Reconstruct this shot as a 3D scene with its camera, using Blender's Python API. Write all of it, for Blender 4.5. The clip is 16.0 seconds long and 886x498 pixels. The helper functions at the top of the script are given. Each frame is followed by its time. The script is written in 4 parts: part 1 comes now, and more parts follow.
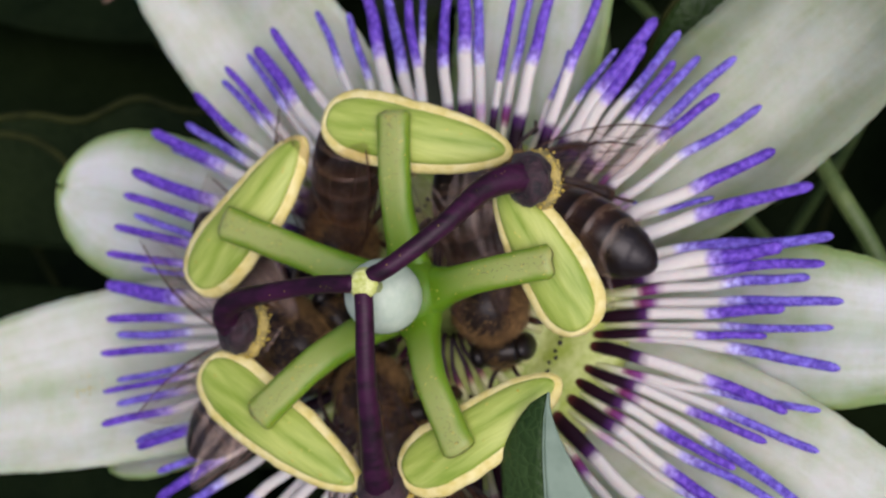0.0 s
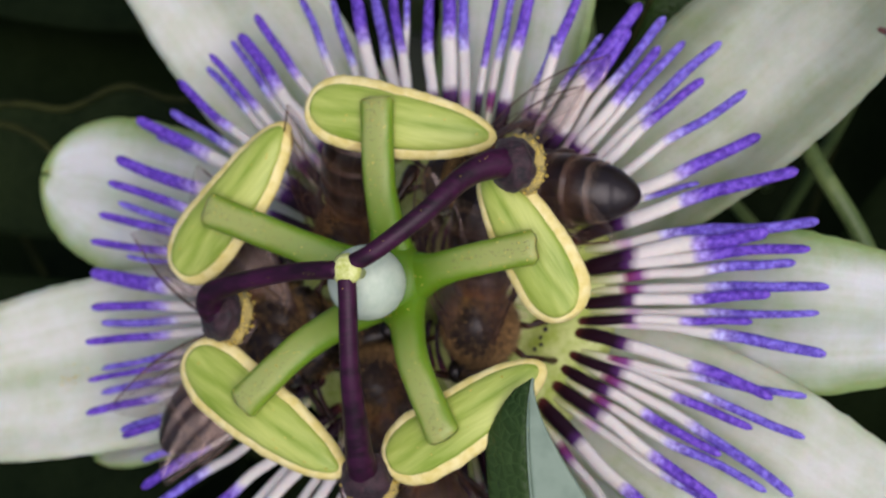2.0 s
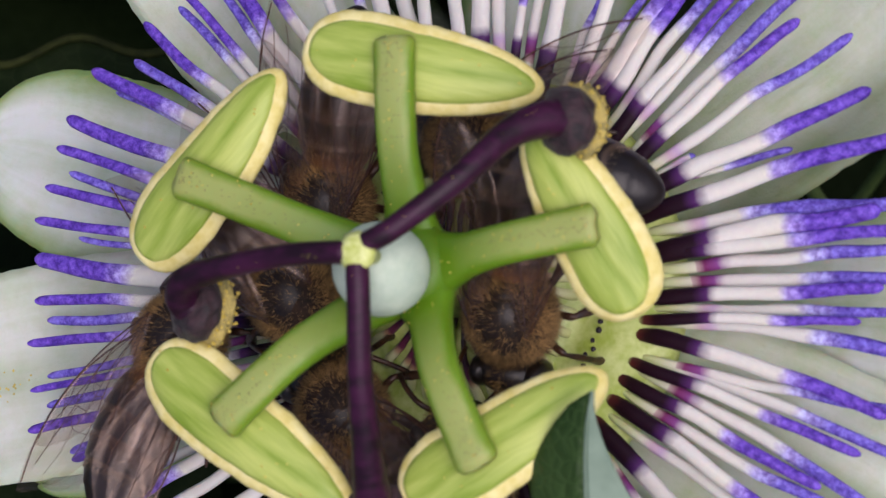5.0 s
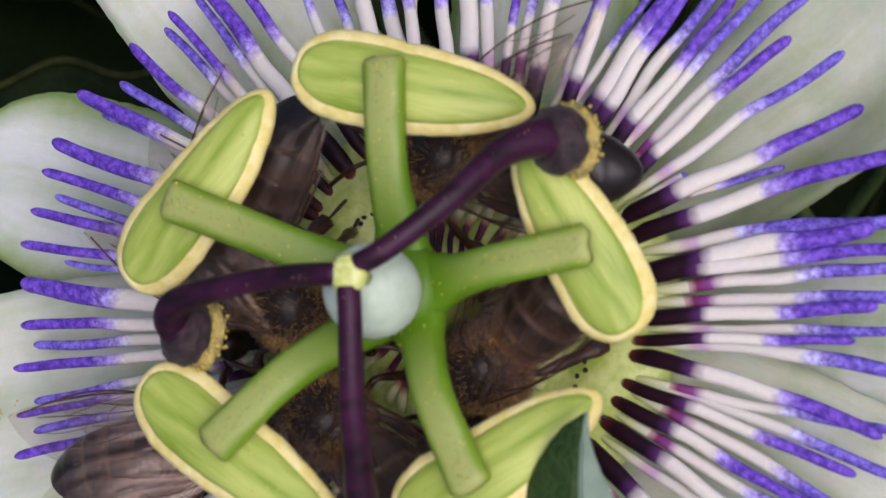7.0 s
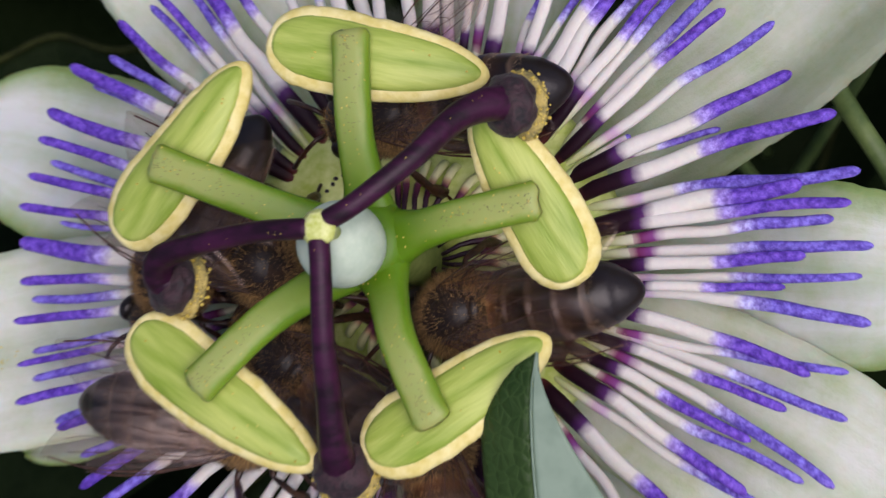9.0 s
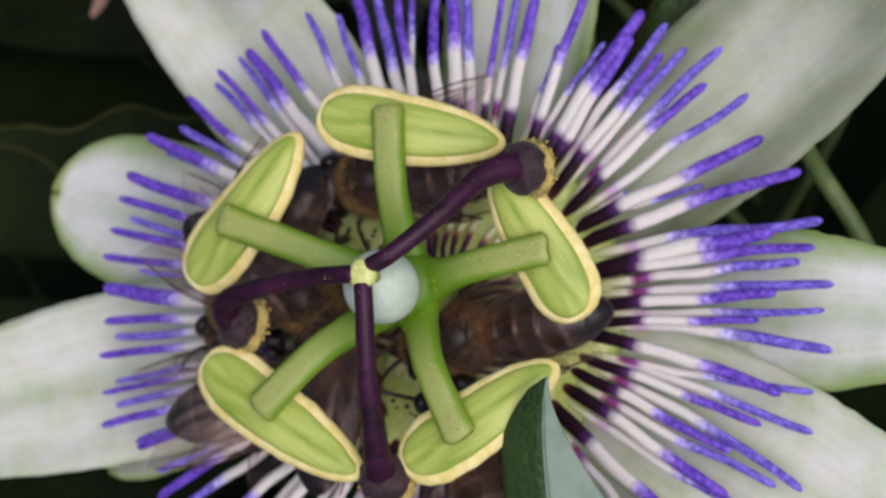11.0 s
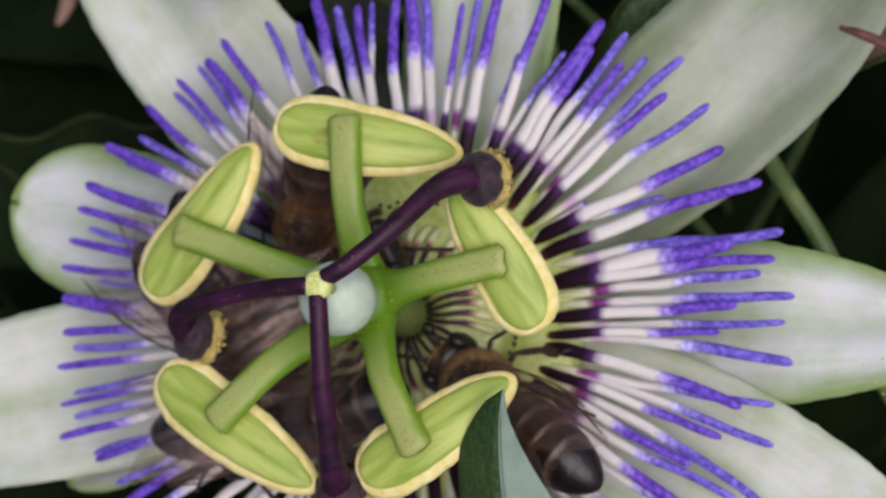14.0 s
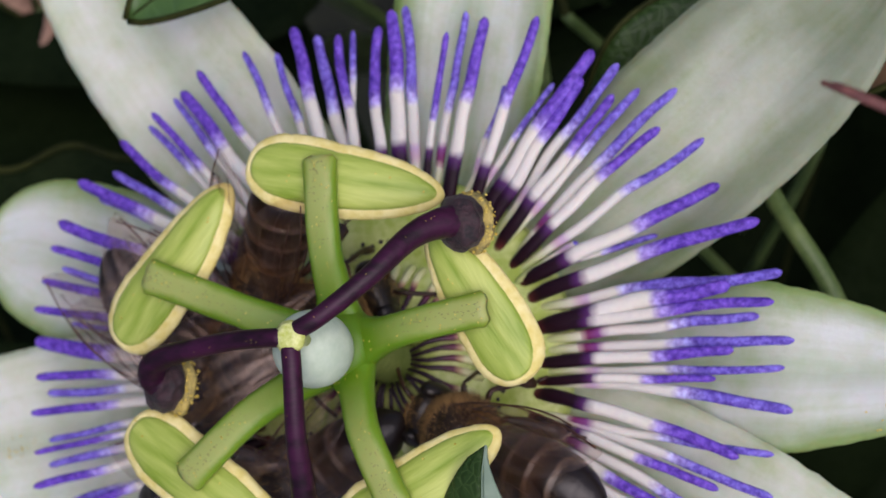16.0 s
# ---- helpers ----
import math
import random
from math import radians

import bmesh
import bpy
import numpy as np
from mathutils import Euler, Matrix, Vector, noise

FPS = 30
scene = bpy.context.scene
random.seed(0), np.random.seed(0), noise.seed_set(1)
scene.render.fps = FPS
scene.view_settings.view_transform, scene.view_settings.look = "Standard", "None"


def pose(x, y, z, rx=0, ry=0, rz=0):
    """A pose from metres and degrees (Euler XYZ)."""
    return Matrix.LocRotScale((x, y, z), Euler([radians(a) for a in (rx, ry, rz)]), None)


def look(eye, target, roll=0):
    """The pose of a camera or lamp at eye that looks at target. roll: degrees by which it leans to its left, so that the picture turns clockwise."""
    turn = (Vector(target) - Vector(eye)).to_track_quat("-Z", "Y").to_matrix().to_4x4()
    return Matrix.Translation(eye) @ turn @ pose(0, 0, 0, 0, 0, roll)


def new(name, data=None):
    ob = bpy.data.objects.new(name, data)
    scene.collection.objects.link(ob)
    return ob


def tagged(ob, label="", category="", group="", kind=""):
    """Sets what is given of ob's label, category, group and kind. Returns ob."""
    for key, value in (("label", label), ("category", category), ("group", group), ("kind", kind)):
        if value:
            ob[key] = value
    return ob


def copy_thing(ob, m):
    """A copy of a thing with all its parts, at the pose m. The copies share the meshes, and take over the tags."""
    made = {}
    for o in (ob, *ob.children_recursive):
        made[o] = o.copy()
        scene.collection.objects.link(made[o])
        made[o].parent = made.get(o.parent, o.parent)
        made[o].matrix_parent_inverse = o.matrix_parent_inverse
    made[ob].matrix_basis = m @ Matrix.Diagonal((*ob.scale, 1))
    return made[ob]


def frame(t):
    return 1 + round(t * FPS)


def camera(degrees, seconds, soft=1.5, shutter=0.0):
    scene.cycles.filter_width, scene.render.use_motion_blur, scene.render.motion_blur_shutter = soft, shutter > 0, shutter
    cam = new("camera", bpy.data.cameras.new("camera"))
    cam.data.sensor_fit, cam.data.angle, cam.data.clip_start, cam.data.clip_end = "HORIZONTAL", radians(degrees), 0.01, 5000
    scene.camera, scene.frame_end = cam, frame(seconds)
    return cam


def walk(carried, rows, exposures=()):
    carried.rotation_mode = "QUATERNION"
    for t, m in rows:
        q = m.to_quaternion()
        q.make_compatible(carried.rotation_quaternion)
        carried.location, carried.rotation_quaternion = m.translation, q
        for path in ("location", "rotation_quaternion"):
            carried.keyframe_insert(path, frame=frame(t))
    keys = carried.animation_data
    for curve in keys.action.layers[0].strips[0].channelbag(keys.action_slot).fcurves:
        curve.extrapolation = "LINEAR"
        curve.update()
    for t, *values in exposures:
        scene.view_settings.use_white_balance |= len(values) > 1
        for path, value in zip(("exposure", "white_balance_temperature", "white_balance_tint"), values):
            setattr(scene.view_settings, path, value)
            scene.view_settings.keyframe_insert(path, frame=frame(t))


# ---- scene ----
MM = 0.001

# ---- camera and its way ----
cam = camera(16, 16.0, soft=1.3, shutter=0.5)
cam.data.dof.use_dof = True
cam.data.dof.focus_distance = 0.164
cam.data.dof.aperture_fstop = 95
walk(cam, [
    (0, pose(0.07249, -0.01439, 0.18138, 6.40, 22.17, 2.88)),
    (0.5, pose(0.07193, -0.01597, 0.18163, 6.83, 22.10, 3.16)),
    (1, pose(0.07316, -0.01677, 0.18111, 6.89, 22.07, 3.29)),
    (1.5, pose(0.07302, -0.01595, 0.18079, 6.30, 22.10, 2.90)),
    (2, pose(0.07315, -0.01490, 0.18033, 6.28, 22.20, 2.72)),
    (2.5, pose(0.07327, -0.01554, 0.18073, 6.48, 22.34, 2.74)),
    (3, pose(0.06327, -0.01429, 0.16123, 6.64, 21.77, 2.91)),
    (3.2, pose(0.05960, -0.01328, 0.15245, 6.67, 21.80, 3.10)),
    (5.3, pose(0.05568, -0.01324, 0.14645, 6.62, 21.40, 2.94)),
    (5.5, pose(0.05577, -0.01290, 0.14605, 6.60, 21.47, 2.81)),
    (6, pose(0.05545, -0.01320, 0.14580, 7.08, 21.19, 2.67)),
    (6.5, pose(0.05523, -0.01312, 0.14585, 7.09, 21.25, 2.47)),
    (7, pose(0.05449, -0.01332, 0.14604, 6.92, 20.99, 2.56)),
    (7.5, pose(0.05476, -0.01362, 0.14549, 6.41, 20.84, 2.58)),
    (8, pose(0.05491, -0.01268, 0.14490, 6.22, 20.90, 2.42)),
    (8.5, pose(0.05567, -0.01256, 0.14489, 5.88, 20.47, 2.04)),
    (9, pose(0.06089, -0.01553, 0.15796, 6.25, 20.96, 2.03)),
    (9.5, pose(0.07144, -0.01945, 0.18151, 6.43, 21.53, 2.10)),
    (10, pose(0.07130, -0.01857, 0.18244, 6.56, 21.44, 1.56)),
    (10.2, pose(0.07157, -0.01824, 0.18271, 6.73, 21.63, 1.53)),
    (12.3, pose(0.07136, -0.01908, 0.18617, 6.96, 21.28, 1.64)),
    (12.5, pose(0.07081, -0.01936, 0.18619, 7.01, 21.24, 1.36)),
    (13, pose(0.07188, -0.01853, 0.18527, 6.89, 21.32, 1.27)),
    (13.5, pose(0.07229, -0.01842, 0.18411, 6.88, 21.34, 1.47)),
    (14, pose(0.07331, -0.01763, 0.18193, 6.93, 21.58, 1.60)),
    (14.5, pose(0.07373, -0.01598, 0.17985, 6.94, 21.45, 1.32)),
    (15, pose(0.07327, -0.01484, 0.17818, 6.46, 21.74, 1.08)),
    (15.5, pose(0.07376, -0.01416, 0.17479, 6.61, 22.20, 1.28)),
    (16, pose(0.07398, -0.01198, 0.17305, 6.11, 22.58, 1.18)),
], exposures=[(0, 0.04, 6180, 22), (2.5, 0.04, 6180, 22), (3.2, 0.08, 6180, 22), (8.5, 0.11, 6180, 23), (9.5, 0.05, 6180, 22), (16, 0.0, 6180, 22)])

# ---- light: a bright, evenly clouded sky ----
world = bpy.data.worlds.new("overcast_sky")
scene.world = world
world.use_nodes = True
sky = world.node_tree.nodes.new("ShaderNodeTexSky")
sky.sky_type, sky.sun_disc = "NISHITA", False
sky.sun_elevation, sky.sun_rotation = radians(62), radians(107)
sky.dust_density, sky.air_density = 3.0, 1.0
world.node_tree.links.new(sky.outputs[0], world.node_tree.nodes["Background"].inputs[0])
world.node_tree.nodes["Background"].inputs[1].default_value = 0.10
sun = new("sun", bpy.data.lights.new("sun", "SUN"))
sun.data.energy, sun.data.angle, sun.data.color = 2.5, radians(60), (1.0, 0.94, 0.88)
sun.matrix_world = look((0.5, -0.15, 1.0), (0, 0, 0))


# ---- materials ----
def tree(name):
    m = bpy.data.materials.new(name)
    m.use_nodes = True
    return m, m.node_tree.nodes, m.node_tree.links, m.node_tree.nodes["Principled BSDF"]


def noise_node(nodes, links, scale, detail=4.0, rough=0.6, stretch=(1, 1, 1), source="Object"):
    co = nodes.new("ShaderNodeTexCoord")
    mp = nodes.new("ShaderNodeMapping")
    mp.inputs["Scale"].default_value = stretch
    n = nodes.new("ShaderNodeTexNoise")
    n.inputs["Scale"].default_value, n.inputs["Detail"].default_value, n.inputs["Roughness"].default_value = scale, detail, rough
    links.new(co.outputs[source], mp.inputs[0])
    links.new(mp.outputs[0], n.inputs["Vector"])
    return n


def ramp_node(nodes, stops):
    r = nodes.new("ShaderNodeValToRGB")
    e = r.color_ramp.elements
    while len(e) < len(stops):
        e.new(0.5)
    for el, (p, c) in zip(e, stops):
        el.position, el.color = p, (*c, 1)
    return r


def bump_node(nodes, links, height, bsdf, distance, strength=0.6):
    b = nodes.new("ShaderNodeBump")
    b.inputs["Strength"].default_value, b.inputs["Distance"].default_value = strength, distance
    links.new(height, b.inputs["Height"])
    links.new(b.outputs[0], bsdf.inputs["Normal"])


def mottled(name, dark, light, scale, stretch=(1, 1, 1), rough=0.5, relief=0.00008, fine=4.0, sss=0.0, sheen=0.0, low=0.35, high=0.65):
    """A surface that varies between two colours at two scales, with fine relief."""
    m, nodes, links, b = tree(name)
    n1 = noise_node(nodes, links, scale, stretch=stretch)
    n2 = noise_node(nodes, links, scale * fine, detail=3, stretch=stretch)
    add = nodes.new("ShaderNodeMath")
    add.operation = "MULTIPLY_ADD"
    add.inputs[1].default_value, add.inputs[2].default_value = 0.35, -0.17
    links.new(n2.outputs[0], add.inputs[0])
    both = nodes.new("ShaderNodeMath")
    links.new(n1.outputs[0], both.inputs[0])
    links.new(add.outputs[0], both.inputs[1])
    r = ramp_node(nodes, [(low, dark), (high, light)])
    links.new(both.outputs[0], r.inputs[0])
    links.new(r.outputs[0], b.inputs["Base Color"])
    b.inputs["Roughness"].default_value = rough
    if sss:
        b.inputs["Subsurface Weight"].default_value = sss
        b.inputs["Subsurface Radius"].default_value = (1.0, 0.9, 0.6)
        b.inputs["Subsurface Scale"].default_value = 0.0006
    if sheen:
        b.inputs["Sheen Weight"].default_value = sheen
    bump_node(nodes, links, both.outputs[0], b, relief)
    return m


anther_green = mottled("anther_green", (0.18, 0.29, 0.012), (0.46, 0.53, 0.12), 420, (0.22, 1.9, 1), 0.5, 0.00022, fine=3.0, sss=0.12, low=0.30, high=0.70)
pollen_cream = mottled("pollen_cream", (0.65, 0.55, 0.15), (0.78, 0.70, 0.31), 420, rough=0.75, relief=0.00018, sss=0.2)


def stamen_material():
    """Fresh green at the foot; towards the end a dull pale strip along the upper side, brown at the very end."""
    m, nodes, links, b = tree("stamen_green")
    uv = nodes.new("ShaderNodeUVMap")
    sep = nodes.new("ShaderNodeSeparateXYZ")
    links.new(uv.outputs[0], sep.inputs[0])
    n = noise_node(nodes, links, 700, detail=5)

    def op(kind, p, q, r=None):
        k = nodes.new("ShaderNodeMath")
        k.operation = kind
        for slot, v in enumerate((p, q, r)):
            if v is None:
                continue
            if isinstance(v, float):
                k.inputs[slot].default_value = v
            else:
                links.new(v, k.inputs[slot])
        return k.outputs[0]

    r = ramp_node(nodes, [(0.10, (0.085, 0.185, 0.004)), (0.45, (0.115, 0.23, 0.008)), (0.75, (0.160, 0.26, 0.018)), (0.97, (0.24, 0.30, 0.045)), (1.0, (0.19, 0.17, 0.05))])
    links.new(op("MULTIPLY_ADD", op("SUBTRACT", n.outputs[0], 0.5), 0.10, sep.outputs["X"]), r.inputs[0])
    aside = op("ABSOLUTE", op("SUBTRACT", sep.outputs["Y"], 0.25), 0.0)
    strip = ramp_node(nodes, [(0.07, (1, 1, 1)), (0.15, (0, 0, 0))])
    links.new(op("MULTIPLY_ADD", op("SUBTRACT", n.outputs[0], 0.5), 0.14, aside), strip.inputs[0])
    far = ramp_node(nodes, [(0.25, (0, 0, 0)), (0.62, (0.6, 0.6, 0.6))])
    links.new(sep.outputs["X"], far.inputs[0])
    mix = nodes.new("ShaderNodeMix")
    mix.data_type = "RGBA"
    mix.inputs[7].default_value = (0.40, 0.42, 0.15, 1)
    links.new(op("MULTIPLY", strip.outputs[0], far.outputs[0]), mix.inputs[0])
    links.new(r.outputs[0], mix.inputs[6])
    links.new(mix.outputs[2], b.inputs["Base Color"])
    b.inputs["Roughness"].default_value = 0.42
    b.inputs["Specular IOR Level"].default_value = 0.3
    b.inputs["Subsurface Weight"].default_value = 0.15
    b.inputs["Subsurface Scale"].default_value = 0.0006
    bump_node(nodes, links, n.outputs[0], b, 0.00010, 0.5)
    return m


stamen_green = stamen_material()
stamen_fleck = mottled("stamen_fleck", (0.10, 0.09, 0.03), (0.20, 0.15, 0.06), 2000, rough=0.6)
ovary_skin = mottled("ovary_skin", (0.43, 0.53, 0.405), (0.52, 0.61, 0.48), 500, rough=0.5, relief=0.00003, sss=0.2)
style_purple = mottled("style_purple", (0.010, 0.001, 0.006), (0.040, 0.005, 0.027), 450, (0.5, 1.5, 1.5), 0.48, 0.00005)
style_purple.node_tree.nodes["Principled BSDF"].inputs["Specular IOR Level"].default_value = 0.28
ovary_skin.node_tree.nodes["Principled BSDF"].inputs["Specular IOR Level"].default_value = 0.2
stigma_velvet = mottled("stigma_velvet", (0.004, 0.001, 0.002), (0.034, 0.011, 0.015), 1300, rough=0.7, relief=0.0002, sheen=0.08)
stigma_under = mottled("stigma_under", (0.17, 0.15, 0.055), (0.46, 0.36, 0.10), 1500, rough=0.9, relief=0.0003, low=0.36, high=0.62)
pollen_yellow = mottled("pollen_yellow", (0.46, 0.33, 0.03), (0.68, 0.54, 0.13), 2000, rough=0.9, relief=0.0003)
style_heart = mottled("style_heart", (0.46, 0.53, 0.09), (0.66, 0.70, 0.28), 1200, rough=0.5, relief=0.0002)
nectary_green = mottled("nectary_green", (0.36, 0.46, 0.07), (0.55, 0.62, 0.22), 500, rough=0.4, relief=0.00008, sss=0.15)
dot_black = mottled("dot_black", (0.006, 0.003, 0.008), (0.02, 0.01, 0.02), 2000, rough=0.4)
stem_green = mottled("stem_green", (0.07, 0.12, 0.03), (0.14, 0.20, 0.06), 300, (1, 1, 0.2), 0.5, 0.0001)
stem_red = mottled("stem_red", (0.10, 0.035, 0.03), (0.22, 0.08, 0.06), 400, rough=0.6)
dry_brown = mottled("dry_brown", (0.10, 0.05, 0.03), (0.30, 0.18, 0.12), 500, rough=0.8)
leaf_brown = mottled("leaf_brown", (0.05, 0.028, 0.010), (0.11, 0.06, 0.022), 300, rough=0.7, relief=0.0002)
column_green = mottled("column_green", (0.13, 0.18, 0.03), (0.22, 0.27, 0.07), 500, rough=0.5, relief=0.00005)
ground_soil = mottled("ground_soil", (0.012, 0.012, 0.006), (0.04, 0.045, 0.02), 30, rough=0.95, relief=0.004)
leaf_under = mottled("leaf_under", (0.12, 0.185, 0.125), (0.18, 0.255, 0.18), 160, rough=0.55, relief=0.0001)


def petal_material(name, white, green, edge_green, fade=4.5):
    """White tissue with faint long veins, greener towards the edge or the tip where the kind asks for it; one kind also
    has shade painted there.
    """
    m, nodes, links, b = tree(name)
    uv = nodes.new("ShaderNodeUVMap")
    sep = nodes.new("ShaderNodeSeparateXYZ")
    links.new(uv.outputs[0], sep.inputs[0])
    edge = nodes.new("ShaderNodeMath")
    edge.operation = "ABSOLUTE"
    links.new(sep.outputs["Y"], edge.inputs[0])
    less = nodes.new("ShaderNodeMath")
    less.operation = "MULTIPLY"
    less.inputs[1].default_value = 0.8
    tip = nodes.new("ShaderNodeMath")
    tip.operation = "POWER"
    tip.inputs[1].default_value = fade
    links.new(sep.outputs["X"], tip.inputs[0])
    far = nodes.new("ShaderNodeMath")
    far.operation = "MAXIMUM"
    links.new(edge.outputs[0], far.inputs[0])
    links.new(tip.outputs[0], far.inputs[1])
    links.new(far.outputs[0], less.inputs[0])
    n = noise_node(nodes, links, 160, detail=5)
    mix1 = nodes.new("ShaderNodeMath")
    mix1.operation = "MULTIPLY_ADD"
    mix1.inputs[1].default_value = 0.3
    links.new(n.outputs[0], mix1.inputs[0])
    links.new(less.outputs[0], mix1.inputs[2])
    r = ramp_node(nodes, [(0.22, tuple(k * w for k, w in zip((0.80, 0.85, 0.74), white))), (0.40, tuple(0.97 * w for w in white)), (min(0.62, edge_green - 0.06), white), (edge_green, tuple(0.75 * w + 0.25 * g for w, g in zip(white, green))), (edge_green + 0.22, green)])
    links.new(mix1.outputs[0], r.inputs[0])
    veins = nodes.new("ShaderNodeTexNoise")
    mp = nodes.new("ShaderNodeMapping")
    mp.inputs["Scale"].default_value = (3.0, 6, 1)
    links.new(uv.outputs[0], mp.inputs[0])
    links.new(mp.outputs[0], veins.inputs["Vector"])
    veins.inputs["Scale"].default_value, veins.inputs["Detail"].default_value = 1.6, 4
    blotch = noise_node(nodes, links, 210, detail=6, rough=0.65)
    soft = nodes.new("ShaderNodeMath")
    soft.operation = "MULTIPLY_ADD"
    soft.inputs[1].default_value = 0.75
    links.new(blotch.outputs[0], soft.inputs[0])
    part_of = nodes.new("ShaderNodeMath")
    part_of.operation = "MULTIPLY"
    part_of.inputs[1].default_value = 0.25
    links.new(veins.outputs[0], part_of.inputs[0])
    links.new(part_of.outputs[0], soft.inputs[2])
    vr = ramp_node(nodes, [(0.38, (0.74, 0.84, 0.56)), (0.50, (0.94, 0.98, 0.88)), (0.62, (1.08, 1.08, 1.11))])
    links.new(soft.outputs[0], vr.inputs[0])
    mul = nodes.new("ShaderNodeMix")
    mul.data_type, mul.blend_type = "RGBA", "MULTIPLY"
    mul.inputs[0].default_value = 1.0
    links.new(r.outputs[0], mul.inputs[6])
    links.new(vr.outputs[0], mul.inputs[7])
    links.new(mul.outputs[2], b.inputs["Base Color"])
    b.inputs["Roughness"].default_value = 0.6
    b.inputs["Subsurface Weight"].default_value = 0.2
    b.inputs["Subsurface Scale"].default_value = 0.0008
    fine = noise_node(nodes, links, 1500, detail=4, rough=0.75)
    s = nodes.new("ShaderNodeMath")
    s.operation = "MULTIPLY_ADD"
    s.inputs[1].default_value = 0.5
    links.new(veins.outputs[0], s.inputs[0])
    links.new(fine.outputs[0], s.inputs[2])
    bump_node(nodes, links, s.outputs[0], b, 0.00018, 0.5)
    return m


petal_white = petal_material("petal_white", (0.55, 0.575, 0.485), (0.40, 0.445, 0.31), 0.86)
# Upper right petal: greener tissue, plus shading to the tip put into the colour.
petal_green_shaded = petal_material("petal_green_shaded", (0.47, 0.50, 0.40), (0.20, 0.23, 0.15), 0.50, 0.8)
sepal_white = petal_material("sepal_white", (0.525, 0.555, 0.50), (0.19, 0.27, 0.085), 0.70)


def filament_material(name, pale=False, pink=False):
    """Corona filament: yellow-green foot, dark purple (in the lower row only a pink patch), white, then mottled violet to the tip."""
    m, nodes, links, b = tree(name)
    uv = nodes.new("ShaderNodeUVMap")
    sep = nodes.new("ShaderNodeSeparateXYZ")
    links.new(uv.outputs[0], sep.inputs[0])
    n = noise_node(nodes, links, 900, detail=3)
    info = nodes.new("ShaderNodeObjectInfo")
    a = nodes.new("ShaderNodeMath")
    a.operation = "MULTIPLY_ADD"
    a.inputs[1].default_value = 0.05
    links.new(n.outputs[0], a.inputs[0])
    links.new(sep.outputs["X"], a.inputs[2])
    c = nodes.new("ShaderNodeMath")
    c.operation = "MULTIPLY_ADD"
    c.inputs[1].default_value = 0.03
    links.new(info.outputs["Random"], c.inputs[0])
    links.new(a.outputs[0], c.inputs[2])
    if pale:
        first = [(0.06, (0.42, 0.50, 0.13)), (0.22, (0.50, 0.54, 0.26)), (0.32, (0.61, 0.60, 0.48)), (0.37, (0.52, 0.36, 0.46)), (0.41, (0.50, 0.36, 0.53)), (0.45, (0.61, 0.59, 0.56))]
    else:
        first = [(0.08, (0.52, 0.58, 0.20)), (0.12, (0.10, 0.018, 0.016)), (0.17, (0.014, 0.0015, 0.005)), (0.34, (0.014, 0.002, 0.010)), (0.40, (0.075, 0.018, 0.11)), (0.45, (0.68, 0.65, 0.61))]
    if pink:
        first[-3:] = [(0.30, (0.60, 0.50, 0.42)), (0.36, (0.16, 0.022, 0.10)), (0.42, (0.20, 0.05, 0.22)), (0.47, (0.61, 0.58, 0.56))]
    violet = [(0.73, (0.42, 0.39, 0.71)), (0.80, (0.150, 0.108, 0.50))] if pale else [(0.73, (0.36, 0.28, 0.67)), (0.79, (0.125, 0.058, 0.43))]
    r = ramp_node(nodes, first + [(0.69, (0.60, 0.59, 0.54) if pale else (0.645, 0.62, 0.55))] + violet)
    links.new(c.outputs[0], r.inputs[0])
    mott = noise_node(nodes, links, 2600, detail=3, rough=0.7)
    mr = ramp_node(nodes, [(0.36, (0.48, 0.38, 0.56)), (0.50, (1.0, 0.96, 1.0)), (0.66, (1.7, 1.9, 1.4))])
    links.new(mott.outputs[0], mr.inputs[0])
    mul = nodes.new("ShaderNodeMix")
    mul.data_type, mul.blend_type = "RGBA", "MULTIPLY"
    f = ramp_node(nodes, [(0.68, (0.04, 0.04, 0.04)), (0.76, (1, 1, 1))])
    links.new(c.outputs[0], f.inputs[0])
    links.new(f.outputs[0], mul.inputs[0])
    links.new(r.outputs[0], mul.inputs[6])
    links.new(mr.outputs[0], mul.inputs[7])
    links.new(mul.outputs[2], b.inputs["Base Color"])
    b.inputs["Roughness"].default_value = 0.55
    b.inputs["Subsurface Weight"].default_value = 0.1
    b.inputs["Subsurface Scale"].default_value = 0.0004
    bump_node(nodes, links, mott.outputs[0], b, 0.00007, 0.5)
    b.inputs["Specular IOR Level"].default_value = 0.25
    return m


def fringe_material():
    m, nodes, links, b = tree("inner_fringe")
    uv = nodes.new("ShaderNodeUVMap")
    sep = nodes.new("ShaderNodeSeparateXYZ")
    links.new(uv.outputs[0], sep.inputs[0])
    r = ramp_node(nodes, [(0.0, (0.58, 0.60, 0.24)), (0.20, (0.70, 0.68, 0.36)), (0.27, (0.44, 0.26, 0.14)), (0.33, (0.12, 0.018, 0.05)), (0.50, (0.030, 0.005, 0.020)), (1.0, (0.008, 0.003, 0.006))])
    links.new(sep.outputs["X"], r.inputs[0])
    links.new(r.outputs[0], b.inputs["Base Color"])
    b.inputs["Roughness"].default_value = 0.4
    return m


